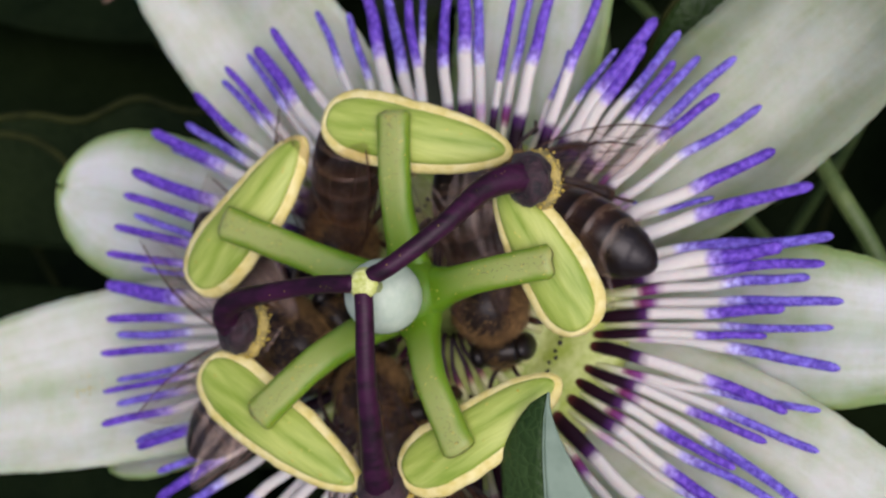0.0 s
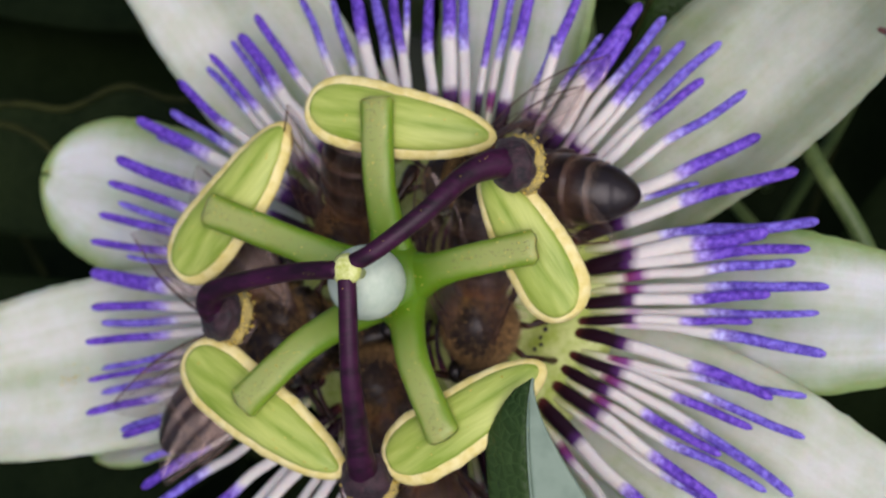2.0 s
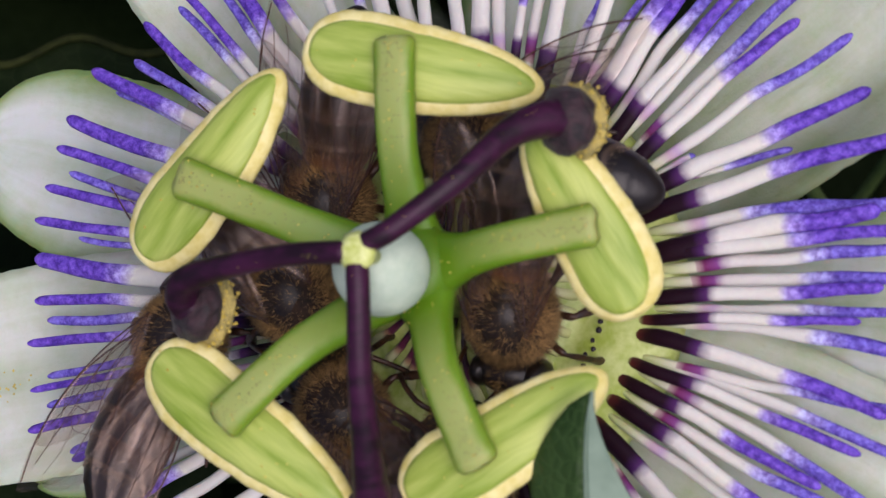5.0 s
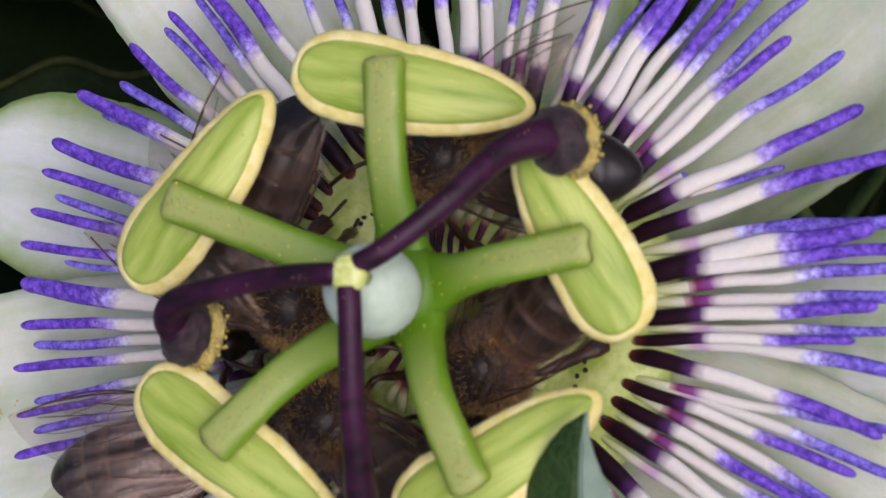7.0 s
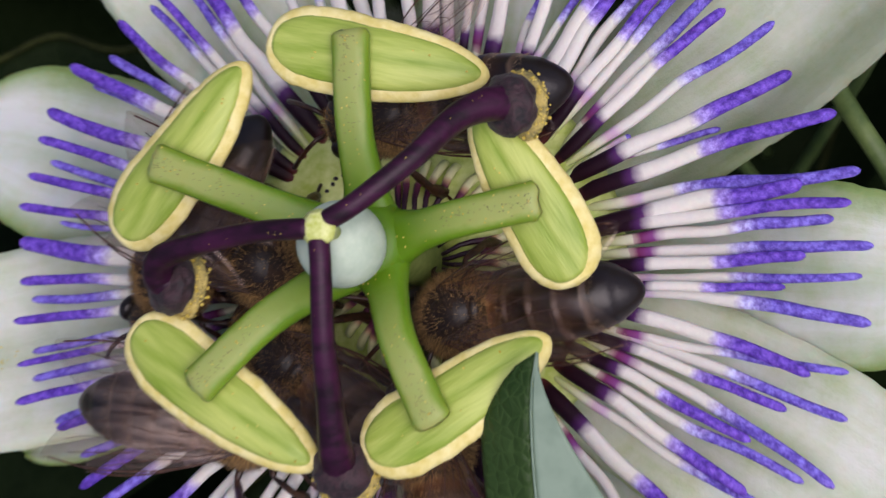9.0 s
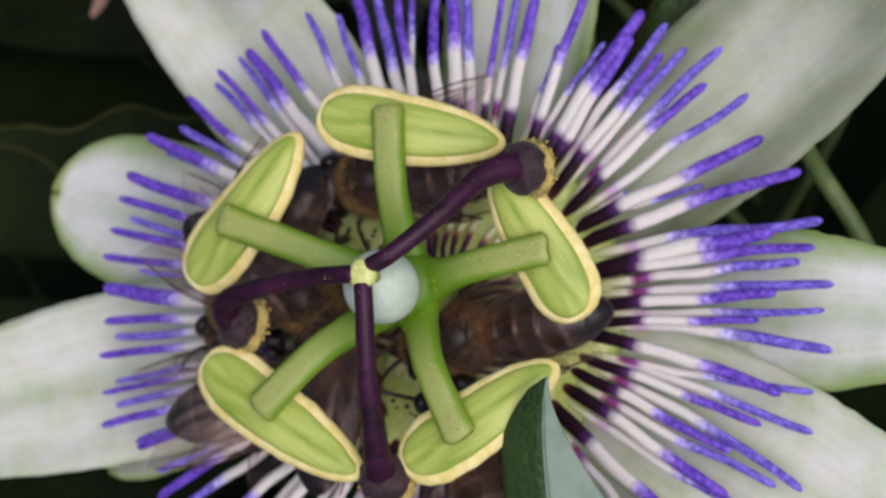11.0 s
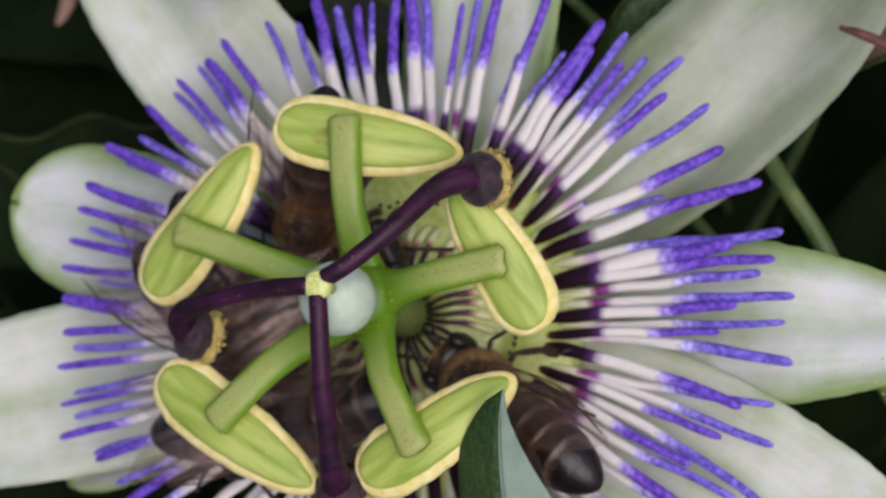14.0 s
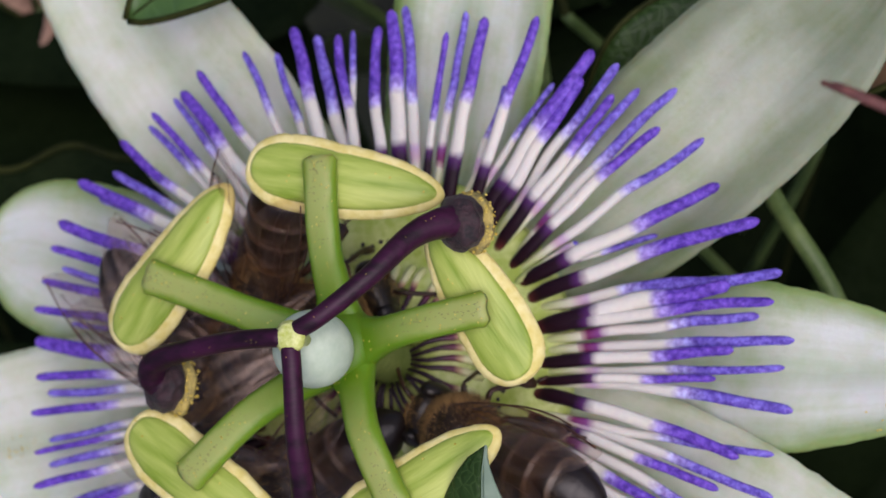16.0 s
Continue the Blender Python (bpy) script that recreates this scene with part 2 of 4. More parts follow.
def leaf_material(name, dark, light, vein, rough=0.42, gloss=0.5, mesh=750, clear=0.45):
    """Leaf blade: net of veins from cells, brighter midrib, soft patches."""
    m, nodes, links, b = tree(name)
    n = noise_node(nodes, links, 90, detail=4)
    r = ramp_node(nodes, [(0.35, dark), (0.68, light)])
    links.new(n.outputs[0], r.inputs[0])
    vo = nodes.new("ShaderNodeTexVoronoi")
    vo.feature = "DISTANCE_TO_EDGE"
    vo.inputs["Scale"].default_value = mesh
    links.new(nodes.new("ShaderNodeTexCoord").outputs["Object"], vo.inputs["Vector"])
    vr = ramp_node(nodes, [(0.0, (1, 1, 1)), (0.07, (0, 0, 0))])
    links.new(vo.outputs["Distance"], vr.inputs[0])
    mix = nodes.new("ShaderNodeMix")
    mix.data_type = "RGBA"
    mix.inputs[7].default_value = (*vein, 1)
    half = nodes.new("ShaderNodeMath")
    half.operation = "MULTIPLY"
    half.inputs[1].default_value = clear
    links.new(vr.outputs[0], half.inputs[0])
    links.new(half.outputs[0], mix.inputs[0])
    links.new(r.outputs[0], mix.inputs[6])
    links.new(mix.outputs[2], b.inputs["Base Color"])
    b.inputs["Roughness"].default_value = rough
    b.inputs["Specular IOR Level"].default_value = gloss
    bump_node(nodes, links, vo.outputs["Distance"], b, 0.0003, 0.5)
    return m


# Leaves behind the flower: their deep shade is put into near-black base colours.
leaf_deep_shaded = leaf_material("leaf_deep_shaded", (0.003, 0.007, 0.0018), (0.009, 0.016, 0.0045), (0.012, 0.019, 0.007), 0.6, 0.04)
leaf_bright = leaf_material("leaf_bright", (0.030, 0.075, 0.014), (0.060, 0.125, 0.026), (0.085, 0.16, 0.045), 0.38)
leaf_front = leaf_material("leaf_front", (0.014, 0.036, 0.006), (0.030, 0.060, 0.013), (0.06, 0.11, 0.03), 0.45, 0.2, 1500, 0.4)
# Nearer leaves and the margins: the same shade, weaker, in the base colours.
leaf_half_shaded = leaf_material("leaf_half_shaded", (0.006, 0.012, 0.003), (0.014, 0.023, 0.006), (0.018, 0.028, 0.009), 0.55, 0.06)
leaf_rim_shaded = mottled("leaf_rim_shaded", (0.012, 0.016, 0.0025), (0.030, 0.036, 0.007), 300, rough=0.7)
leaf_rim_shaded.node_tree.nodes["Principled BSDF"].inputs["Specular IOR Level"].default_value = 0.12
corona_bands = filament_material("corona_filament_bands")
corona_pale = filament_material("corona_filament_pale_foot", True)
corona_pink = filament_material("corona_filament_pink_foot", True, True)
fringe_bands = fringe_material()

bee_fur = mottled("bee_fur", (0.006, 0.0025, 0.001), (0.028, 0.012, 0.004), 1500, rough=0.9, relief=0.0002)


def hair_material(name, dark, light):
    """Fine hair: every hair has its own shade."""
    m, nodes, links, b = tree(name)
    geo = nodes.new("ShaderNodeNewGeometry")
    n = noise_node(nodes, links, 700, detail=3)
    mix = nodes.new("ShaderNodeMath")
    mix.operation = "MULTIPLY_ADD"
    mix.inputs[1].default_value = 0.55
    links.new(geo.outputs["Random Per Island"], mix.inputs[0])
    half = nodes.new("ShaderNodeMath")
    half.operation = "MULTIPLY"
    half.inputs[1].default_value = 0.5
    links.new(n.outputs[0], half.inputs[0])
    links.new(half.outputs[0], mix.inputs[2])
    r = ramp_node(nodes, [(0.28, dark), (0.55, tuple(0.6 * a + 0.4 * b for a, b in zip(dark, light))), (0.86, light)])
    links.new(mix.outputs[0], r.inputs[0])
    links.new(r.outputs[0], b.inputs["Base Color"])
    b.inputs["Roughness"].default_value = 0.7
    return m


bee_hair = hair_material("bee_hair", (0.022, 0.009, 0.002), (0.66, 0.39, 0.13))
bee_pale_hair = hair_material("bee_pale_hair", (0.10, 0.06, 0.03), (0.42, 0.31, 0.20))
bee_plate = mottled("bee_plate", (0.005, 0.003, 0.002), (0.017, 0.009, 0.006), 1200, rough=0.45)
bee_black = mottled("bee_black", (0.004, 0.003, 0.002), (0.014, 0.008, 0.005), 1500, rough=0.36, relief=0.00005)
bee_leg = mottled("bee_leg", (0.008, 0.004, 0.003), (0.055, 0.022, 0.009), 1200, rough=0.35)
for shiny in (bee_plate, bee_black, bee_leg):
    shiny.node_tree.nodes["Principled BSDF"].inputs["Specular IOR Level"].default_value = 0.4
bee_vein = mottled("bee_vein", (0.025, 0.008, 0.004), (0.08, 0.03, 0.014), 900, rough=0.5)


def abdomen_material():
    """Dark shining rings with narrow paler hairy bands, brown towards the waist."""
    m, nodes, links, b = tree("bee_abdomen")
    uv = nodes.new("ShaderNodeUVMap")
    sep = nodes.new("ShaderNodeSeparateXYZ")
    links.new(uv.outputs[0], sep.inputs[0])
    n = noise_node(nodes, links, 1200, detail=3)
    a = nodes.new("ShaderNodeMath")
    a.operation = "MULTIPLY_ADD"
    a.inputs[1].default_value = 0.06
    links.new(n.outputs[0], a.inputs[0])
    links.new(sep.outputs["X"], a.inputs[2])
    d, m1, p = (0.006, 0.003, 0.0015), (0.026, 0.010, 0.004), (0.06, 0.03, 0.015)
    r = ramp_node(nodes, [(0.0, (0.20, 0.09, 0.03)), (0.10, (0.16, 0.065, 0.022)), (0.19, m1), (0.215, p), (0.26, m1), (0.36, d), (0.385, p), (0.43, m1), (0.53, d), (0.555, p),
                          (0.60, m1), (0.70, d), (0.72, (0.08, 0.05, 0.03)), (0.76, d), (0.86, (0.010, 0.006, 0.005))])
    links.new(a.outputs[0], r.inputs[0])
    links.new(r.outputs[0], b.inputs["Base Color"])
    b.inputs["Roughness"].default_value = 0.34
    b.inputs["Specular IOR Level"].default_value = 0.4
    bump_node(nodes, links, n.outputs[0], b, 0.0001, 0.4)
    return m


def wing_material():
    """Thin brownish film with long wrinkles that catch the sky."""
    m, nodes, links, b = tree("bee_wing")
    n = noise_node(nodes, links, 420, detail=4, stretch=(0.35, 1.8, 1))
    r = ramp_node(nodes, [(0.35, (0.03, 0.014, 0.009)), (0.65, (0.22, 0.145, 0.11))])
    links.new(n.outputs[0], r.inputs[0])
    links.new(r.outputs[0], b.inputs["Base Color"])
    b.inputs["Roughness"].default_value = 0.3
    shine = nodes.new("ShaderNodeBsdfGlossy")
    shine.inputs["Color"].default_value = (0.74, 0.61, 0.54, 1)
    shine.inputs["Roughness"].default_value = 0.32
    film = nodes.new("ShaderNodeMixShader")
    film.inputs[0].default_value = 0.45
    links.new(b.outputs[0], film.inputs[1])
    links.new(shine.outputs[0], film.inputs[2])
    clear = nodes.new("ShaderNodeBsdfTransparent")
    clear.inputs[0].default_value = (0.985, 0.96, 0.945, 1)
    mix = nodes.new("ShaderNodeMixShader")
    opaque = ramp_node(nodes, [(0.36, (0.04, 0.04, 0.04)), (0.66, (0.13, 0.13, 0.13))])
    links.new(n.outputs[0], opaque.inputs[0])
    links.new(opaque.outputs[0], mix.inputs[0])
    links.new(clear.outputs[0], mix.inputs[1])
    links.new(film.outputs[0], mix.inputs[2])
    links.new(mix.outputs[0], nodes["Material Output"].inputs[0])
    bump = nodes.new("ShaderNodeBump")
    bump.inputs["Strength"].default_value, bump.inputs["Distance"].default_value = 0.4, 0.0004
    links.new(n.outputs[0], bump.inputs["Height"])
    links.new(bump.outputs[0], b.inputs["Normal"])
    links.new(bump.outputs[0], shine.inputs["Normal"])
    return m


bee_abdomen = abdomen_material()
bee_wing = wing_material()


# ---- shapes ----
def part(name, bm, material, parent, label="", smooth=True):
    """Links a bmesh as one mesh object under a thing or a part."""
    me = bpy.data.meshes.new(name)
    bm.to_mesh(me)
    bm.free()
    if smooth:
        me.polygons.foreach_set("use_smooth", [True] * len(me.polygons))
    for mat in material if isinstance(material, (list, tuple)) else [material]:
        me.materials.append(mat)
    ob = new(name, me)
    ob.parent = parent
    if label:
        tagged(ob, label)
    return ob


def thing(name, label, category, group="", kind=""):
    return tagged(new(name), label, category, group, kind)


def sweep(bm, pts, wide, high, seg=8, up=(0, 0, 1), round_end=True, coords=None, slot=0, square=1.0):
    """A tube of elliptic section along pts (mm); wide and high are its half axes at each point. coords: u value at each point."""
    pts = [Vector(p) * MM for p in pts]
    uvl = bm.loops.layers.uv.verify()
    rings, us = [], []
    n = len(pts)
    for i, p in enumerate(pts):
        d = (pts[min(i + 1, n - 1)] - pts[max(i - 1, 0)]).normalized()
        side = Vector(up).cross(d)
        side = side.normalized() if side.length > 1e-6 else Vector((0, 1, 0))
        top = d.cross(side).normalized()
        ring = []
        for k in range(seg):
            a = 2 * math.pi * k / seg
            ca, sa = math.cos(a), math.sin(a)
            ca, sa = math.copysign(abs(ca) ** square, ca), math.copysign(abs(sa) ** square, sa)
            ring.append(bm.verts.new(p + (side * wide[i] * ca + top * high[i] * sa) * MM))
        rings.append(ring)
        us.append(coords[i] if coords else i / (n - 1))
    faces = []
    for i in range(n - 1):
        for k in range(seg):
            f = bm.faces.new((rings[i][k], rings[i][(k + 1) % seg], rings[i + 1][(k + 1) % seg], rings[i + 1][k]))
            f.material_index = slot
            for lp, (u, v) in zip(f.loops, ((us[i], k / seg), (us[i], (k + 1) / seg), (us[i + 1], (k + 1) / seg), (us[i + 1], k / seg))):
                lp[uvl].uv = (u, v)
            faces.append(f)
    for ring, u, sign in ((rings[0], us[0], -1), (rings[-1], us[-1], 1)):
        mid = sum((v.co for v in ring), Vector()) / seg
        i = 0 if sign < 0 else n - 1
        d = (pts[min(i + 1, n - 1)] - pts[max(i - 1, 0)]).normalized() * sign
        tip = bm.verts.new(mid + d * (min(wide[i], high[i]) * 0.55 * MM if round_end else 0))
        for k in range(seg):
            pair = (ring[(k + 1) % seg], ring[k]) if sign < 0 else (ring[k], ring[(k + 1) % seg])
            f = bm.faces.new((*pair, tip))
            f.material_index = slot
            for lp in f.loops:
                lp[uvl].uv = (u, 0.5)
    return bm


def bend(points, steps):
    """A smooth line through a few points (Catmull-Rom)."""
    P = [Vector(p) for p in points]
    P = [2 * P[0] - P[1]] + P + [2 * P[-1] - P[-2]]
    out = []
    for i in range(1, len(P) - 2):
        for k in range(steps):
            t = k / steps
            a, b, c, d = P[i - 1], P[i], P[i + 1], P[i + 2]
            out.append(0.5 * (2 * b + (c - a) * t + (2 * a - 5 * b + 4 * c - d) * t * t + (3 * b - a - 3 * c + d) * t ** 3))
    return out + [P[-2]]


def ease(values, n):
    """n values spread over a short list, by straight lines."""
    x = np.linspace(0, len(values) - 1, n)
    return [float(v) for v in np.interp(x, range(len(values)), values)]


def lathe(bm, profile, seg=48, coords=None, lump=0.0, slot=0):
    """A surface turned about z from (radius, height) pairs in mm."""
    uvl = bm.loops.layers.uv.verify()
    rings = []
    for j, (r, z) in enumerate(profile):
        ring = []
        for k in range(seg):
            a = 2 * math.pi * k / seg
            rr = r * (1 + lump * noise.noise((math.cos(a) * 2, math.sin(a) * 2, z)))
            ring.append(bm.verts.new((rr * math.cos(a) * MM, rr * math.sin(a) * MM, z * MM)))
        rings.append(ring)
    n = len(profile)
    for j in range(n - 1):
        for k in range(seg):
            f = bm.faces.new((rings[j][k], rings[j][(k + 1) % seg], rings[j + 1][(k + 1) % seg], rings[j + 1][k]))
            f.material_index = slot
            u0, u1 = (coords[j], coords[j + 1]) if coords else (j / (n - 1), (j + 1) / (n - 1))
            for lp, (u, v) in zip(f.loops, ((u0, k / seg), (u0, (k + 1) / seg), (u1, (k + 1) / seg), (u1, k / seg))):
                lp[uvl].uv = (u, v)
    for ring, u in ((rings[0][::-1], coords[0] if coords else 0.0), (rings[-1], coords[-1] if coords else 1.0)):
        for lp in bm.faces.new(ring).loops:
            lp[uvl].uv = (u, 0.5)
    bmesh.ops.recalc_face_normals(bm, faces=bm.faces)
    return bm


def blob(bm, centre, radii, u=20, v=12, rough=0.0, seed=0):
    got = bmesh.ops.create_uvsphere(bm, u_segments=u, v_segments=v, radius=1.0)
    for w in got["verts"]:
        k = 1 + rough * noise.noise(w.co * 2.2 + Vector((seed, 0, 0)))
        w.co = Vector(((w.co.x * radii[0] * k + centre[0]) * MM, (w.co.y * radii[1] * k + centre[1]) * MM, (w.co.z * radii[2] * k + centre[2]) * MM))
    return bm


def sheet(bm, shape, nu, nv, thick, slot_top=0, slot_under=0):
    """A thin solid sheet: shape(s, w) gives a point in mm for s in 0..1 along it and w in -1..1 across it."""
    uvl = bm.loops.layers.uv.verify()
    grid = [[Vector(shape(i / nu, -1 + 2 * j / nv)) for j in range(nv + 1)] for i in range(nu + 1)]
    layers = []
    for off in (0.5, -0.5):
        layer = []
        for i in range(nu + 1):
            row = []
            for j in range(nv + 1):
                du = grid[min(i + 1, nu)][j] - grid[max(i - 1, 0)][j]
                dv = grid[i][min(j + 1, nv)] - grid[i][max(j - 1, 0)]
                nrm = du.cross(dv)
                nrm = nrm.normalized() if nrm.length > 1e-9 else Vector((0, 0, 1))
                taper = 1.0 if 0 < j < nv and 0 < i < nu else 0.35
                row.append(bm.verts.new((grid[i][j] + nrm * thick * off * taper) * MM))
            layer.append(row)
        layers.append(layer)

    def quad(vs, st, slot):
        f = bm.faces.new(vs)
        f.material_index = slot
        for lp, uv in zip(f.loops, st):
            lp[uvl].uv = uv

    for L, (layer, slot) in enumerate(zip(layers, (slot_top, slot_under))):
        for i in range(nu):
            for j in range(nv):
                ids = [(i, j), (i + 1, j), (i + 1, j + 1), (i, j + 1)]
                if L:
                    ids.reverse()
                quad([layer[a][b] for a, b in ids], [(a / nu, -1 + 2 * b / nv) for a, b in ids], slot)
    rim = [(i, 0) for i in range(nu)] + [(nu, j) for j in range(nv)] + [(i, nv) for i in range(nu, 0, -1)] + [(0, j) for j in range(nv, 0, -1)]
    for (a, b), (c, d) in zip(rim, rim[1:] + rim[:1]):
        quad([layers[0][a][b], layers[1][a][b], layers[1][c][d], layers[0][c][d]], [(a / nu, -1 + 2 * b / nv)] * 2 + [(c / nu, -1 + 2 * d / nv)] * 2, slot_top)
    return bm


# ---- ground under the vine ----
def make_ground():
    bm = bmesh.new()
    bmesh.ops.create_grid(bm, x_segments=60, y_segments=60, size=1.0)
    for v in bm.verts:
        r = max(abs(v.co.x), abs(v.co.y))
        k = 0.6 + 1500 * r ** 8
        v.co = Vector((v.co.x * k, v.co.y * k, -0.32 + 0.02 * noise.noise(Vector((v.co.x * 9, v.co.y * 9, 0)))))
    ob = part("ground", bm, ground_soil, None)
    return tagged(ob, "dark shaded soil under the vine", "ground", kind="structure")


make_ground()

# ---- the flower ----
flower = thing("passion_flower", "open blue passion flower with white petals and violet-tipped corona", "flower")

# angle, tip radius of each petal or sepal, half width, height of the tip (mm), kind
TEPALS = [(38, 36.5, 6.0, -3.0, 0, 3.4), (83, 34, 5.2, -2.5, 1, 2.4), (134, 42, 5.7, -3.5, 0, 2.6), (166.4, 33.0, 5.4, -3.6, 1, 4.2), (190.5, 45, 5.8, -3.0, 0, 2.6),
          (199.5, 29.6, 2.5, -5.0, 1, 3.5), (262, 36, 5.8, -3.0, 0, 2.6), (300, 36, 5.6, -3.4, 1, 2.4), (331, 38, 6.0, -2.4, 0, 3.4), (-0.5, 34, 5.2, -3.2, 1, 1.5)]


def make_tepals():
    for n, (angle, tip, half, drop, sepal, fine) in enumerate(TEPALS):
        def shape(s, w, tip=tip, half=half, drop=drop, sepal=sepal, n=n, fine=fine):
            s = 1 - (1 - s) ** 1.7
            r = 7.0 + (tip - 7.0) * s
            form = (0.78 + 0.22 * min(1.0, s * 2.4)) * max(0.0, 1 - max(0.0, (s - 0.45) / 0.55) ** fine) ** (0.55 if fine > 4 else 0.62)
            y = w * (half + 0.10 * abs(w) ** 6 * noise.noise((s * 42, n * 2.3, w))) * max(form, 0.02)
            z = -2.0 - 0.4 * sepal + (drop + 2.0) * s ** 1.4 + 0.55 * w * w * (0.4 + s) + 0.5 * noise.noise((s * 3.1, w * 1.3, n * 3.7))
            z += 0.10 * math.cos(w * 9 + n) * (1 - abs(w))
            return (r + 0.4 * math.sin(w * 2 + n) * (1 - s ** 4), y + 0.7 * math.sin(s * 2.5 + n) * s, z)
        bm = sheet(bmesh.new(), shape, 84, 18, 0.35)
        name = "sepal" if sepal else "petal"
        ob = part(name, bm, sepal_white if sepal else petal_green_shaded if angle == 38 else petal_white, flower, "white sepal with a green margin" if sepal else "")
        ob.rotation_euler.z = radians(angle)


make_tepals()

# the middle of the nectary, from which the corona spreads: the axis leans a little (mm)
HEART = Vector((-1.2, -0.1, 0.0))

# corona filaments: angle and radius of the tip, lean of the foot in degrees, bow, radius at which the violet begins, half width (below 0: the pale lower row)
CORONA_EAST = [
    (1.2, 21.3, -2.8, -0.08, 16.9, 0.31), (2.3, 24.7, 0.6, 0.23, 17.8, -0.31), (7.7, 23.8, 3.7, 0.14, 17.4, 0.31), (11.3, 21.4, 0.8, 0.03, 17.0, 0.45), (11.6, 24.4, 8.9, 0.12, 14.8, -0.34), (19.1, 24.0, 4.2, 0.19, 17.0, 0.38),
    (23.7, 17.9, 5.5, 0.30, 14.6, -0.19), (26.2, 22.6, 4.5, -0.15, 17.8, 0.38), (30.9, 13.4, 0.1, -0.05, 12.8, -0.21), (33.8, 23.0, 1.0, -0.07, 17.7, -0.28), (38.7, 21.4, -1.5, -0.04, 17.4, 0.31), (42.2, 23.5, -5.5, 0.31, 17.6, -0.31)]
CORONA_NORTH_EAST = [
    (46.4, 21.9, -1.8, -0.09, 16.9, -0.28), (48.3, 20.7, -2.5, -0.18, 16.5, 0.31), (51.6, 22.2, -4.6, 0.24, 17.1, -0.31), (54.7, 20.3, -1.6, -0.07, 16.4, 0.35), (55.6, 22.0, 1.4, 0.01, 16.7, 0.42), (59.2, 19.1, 1.9, 0.30, 15.1, -0.21),
    (66.1, 22.2, -6.3, -0.12, 16.8, 0.31), (68.1, 17.7, 0.1, -0.36, 14.5, -0.19), (74.8, 21.2, -4.8, -0.04, 16.5, 0.38), (79.2, 21.4, -4.7, 0.04, 15.3, -0.25), (80.8, 19.9, -1.2, -0.00, 14.7, 0.21), (89.7, 21.5, -8.5, -0.22, 15.8, -0.32),
    (91.5, 21.2, -4.5, -0.13, 16.4, 0.42), (93.9, 20.3, -0.4, 0.23, 15.7, 0.32), (99.7, 20.5, 4.8, 0.19, 17.6, -0.21)]
CORONA_NORTH = [
    (101.7, 20.3, -0.7, 0.12, 15.9, 0.30), (106.4, 20.9, -3.2, 0.09, 15.8, -0.36), (109.0, 21.6, 2.4, 0.06, 17.1, 0.39), (114.0, 20.8, 3.9, 0.04, 16.4, -0.25), (119.2, 22.0, 0.8, 0.04, 17.8, -0.25), (126.8, 22.5, -4.0, -0.09, 17.6, 0.29),
    (131.0, 22.2, 0.7, -0.02, 17.9, 0.40), (133.2, 22.6, 5.0, -0.00, 18.3, -0.25), (136.9, 22.7, 3.7, 0.02, 17.9, 0.25), (139.2, 22.6, 2.3, 0.02, 18.6, -0.25), (143.5, 23.3, 3.0, 0.04, 18.7, 0.29), (148.6, 23.0, -4.0, -0.04, 18.3, -0.29)]
CORONA_WEST = [
    (152.4, 24.6, -4.0, -0.21, 19.5, 0.37), (153.4, 23.0, -4.0, -0.21, 19.8, -0.22), (159.0, 24.6, -4.0, -0.03, 18.6, 0.40), (162.9, 24.6, -1.4, -0.00, 18.7, 0.29), (165.4, 23.8, 4.4, 0.09, 18.9, -0.24), (167.9, 24.7, 1.2, 0.04, 18.9, 0.28),
    (172.1, 24.9, -2.3, -0.03, 19.2, 0.26), (173.5, 22.4, -0.3, 0.01, 19.2, -0.18), (176.8, 24.5, 5.4, 0.18, 19.4, 0.48), (182.2, 24.2, 3.6, -0.10, 19.3, 0.29), (184.4, 24.0, 4.3, -0.02, 19.1, -0.26), (187.3, 24.8, 1.8, 0.06, 19.3, 0.26)]
CORONA_SOUTH_WEST = [
    (191.5, 24.2, 0.2, 0.03, 19.1, -0.22), (193.1, 24.9, 4.6, 0.07, 19.6, 0.20), (195.1, 24.5, 8.0, 0.09, 20.2, -0.26), (197.7, 25.5, 8.0, 0.09, 20.6, 0.27), (201.6, 23.8, 8.0, 0.05, 20.3, -0.26), (203.1, 23.4, 8.0, 0.15, 19.0, 0.29),
    (207.6, 23.0, 8.0, 0.22, 19.4, -0.25), (211.9, 23.5, 2.2, 0.00, 18.6, 0.33), (215.1, 23.8, 2.6, 0.11, 19.5, -0.29), (221.6, 21.9, 5.6, 0.22, 17.7, 0.32)]
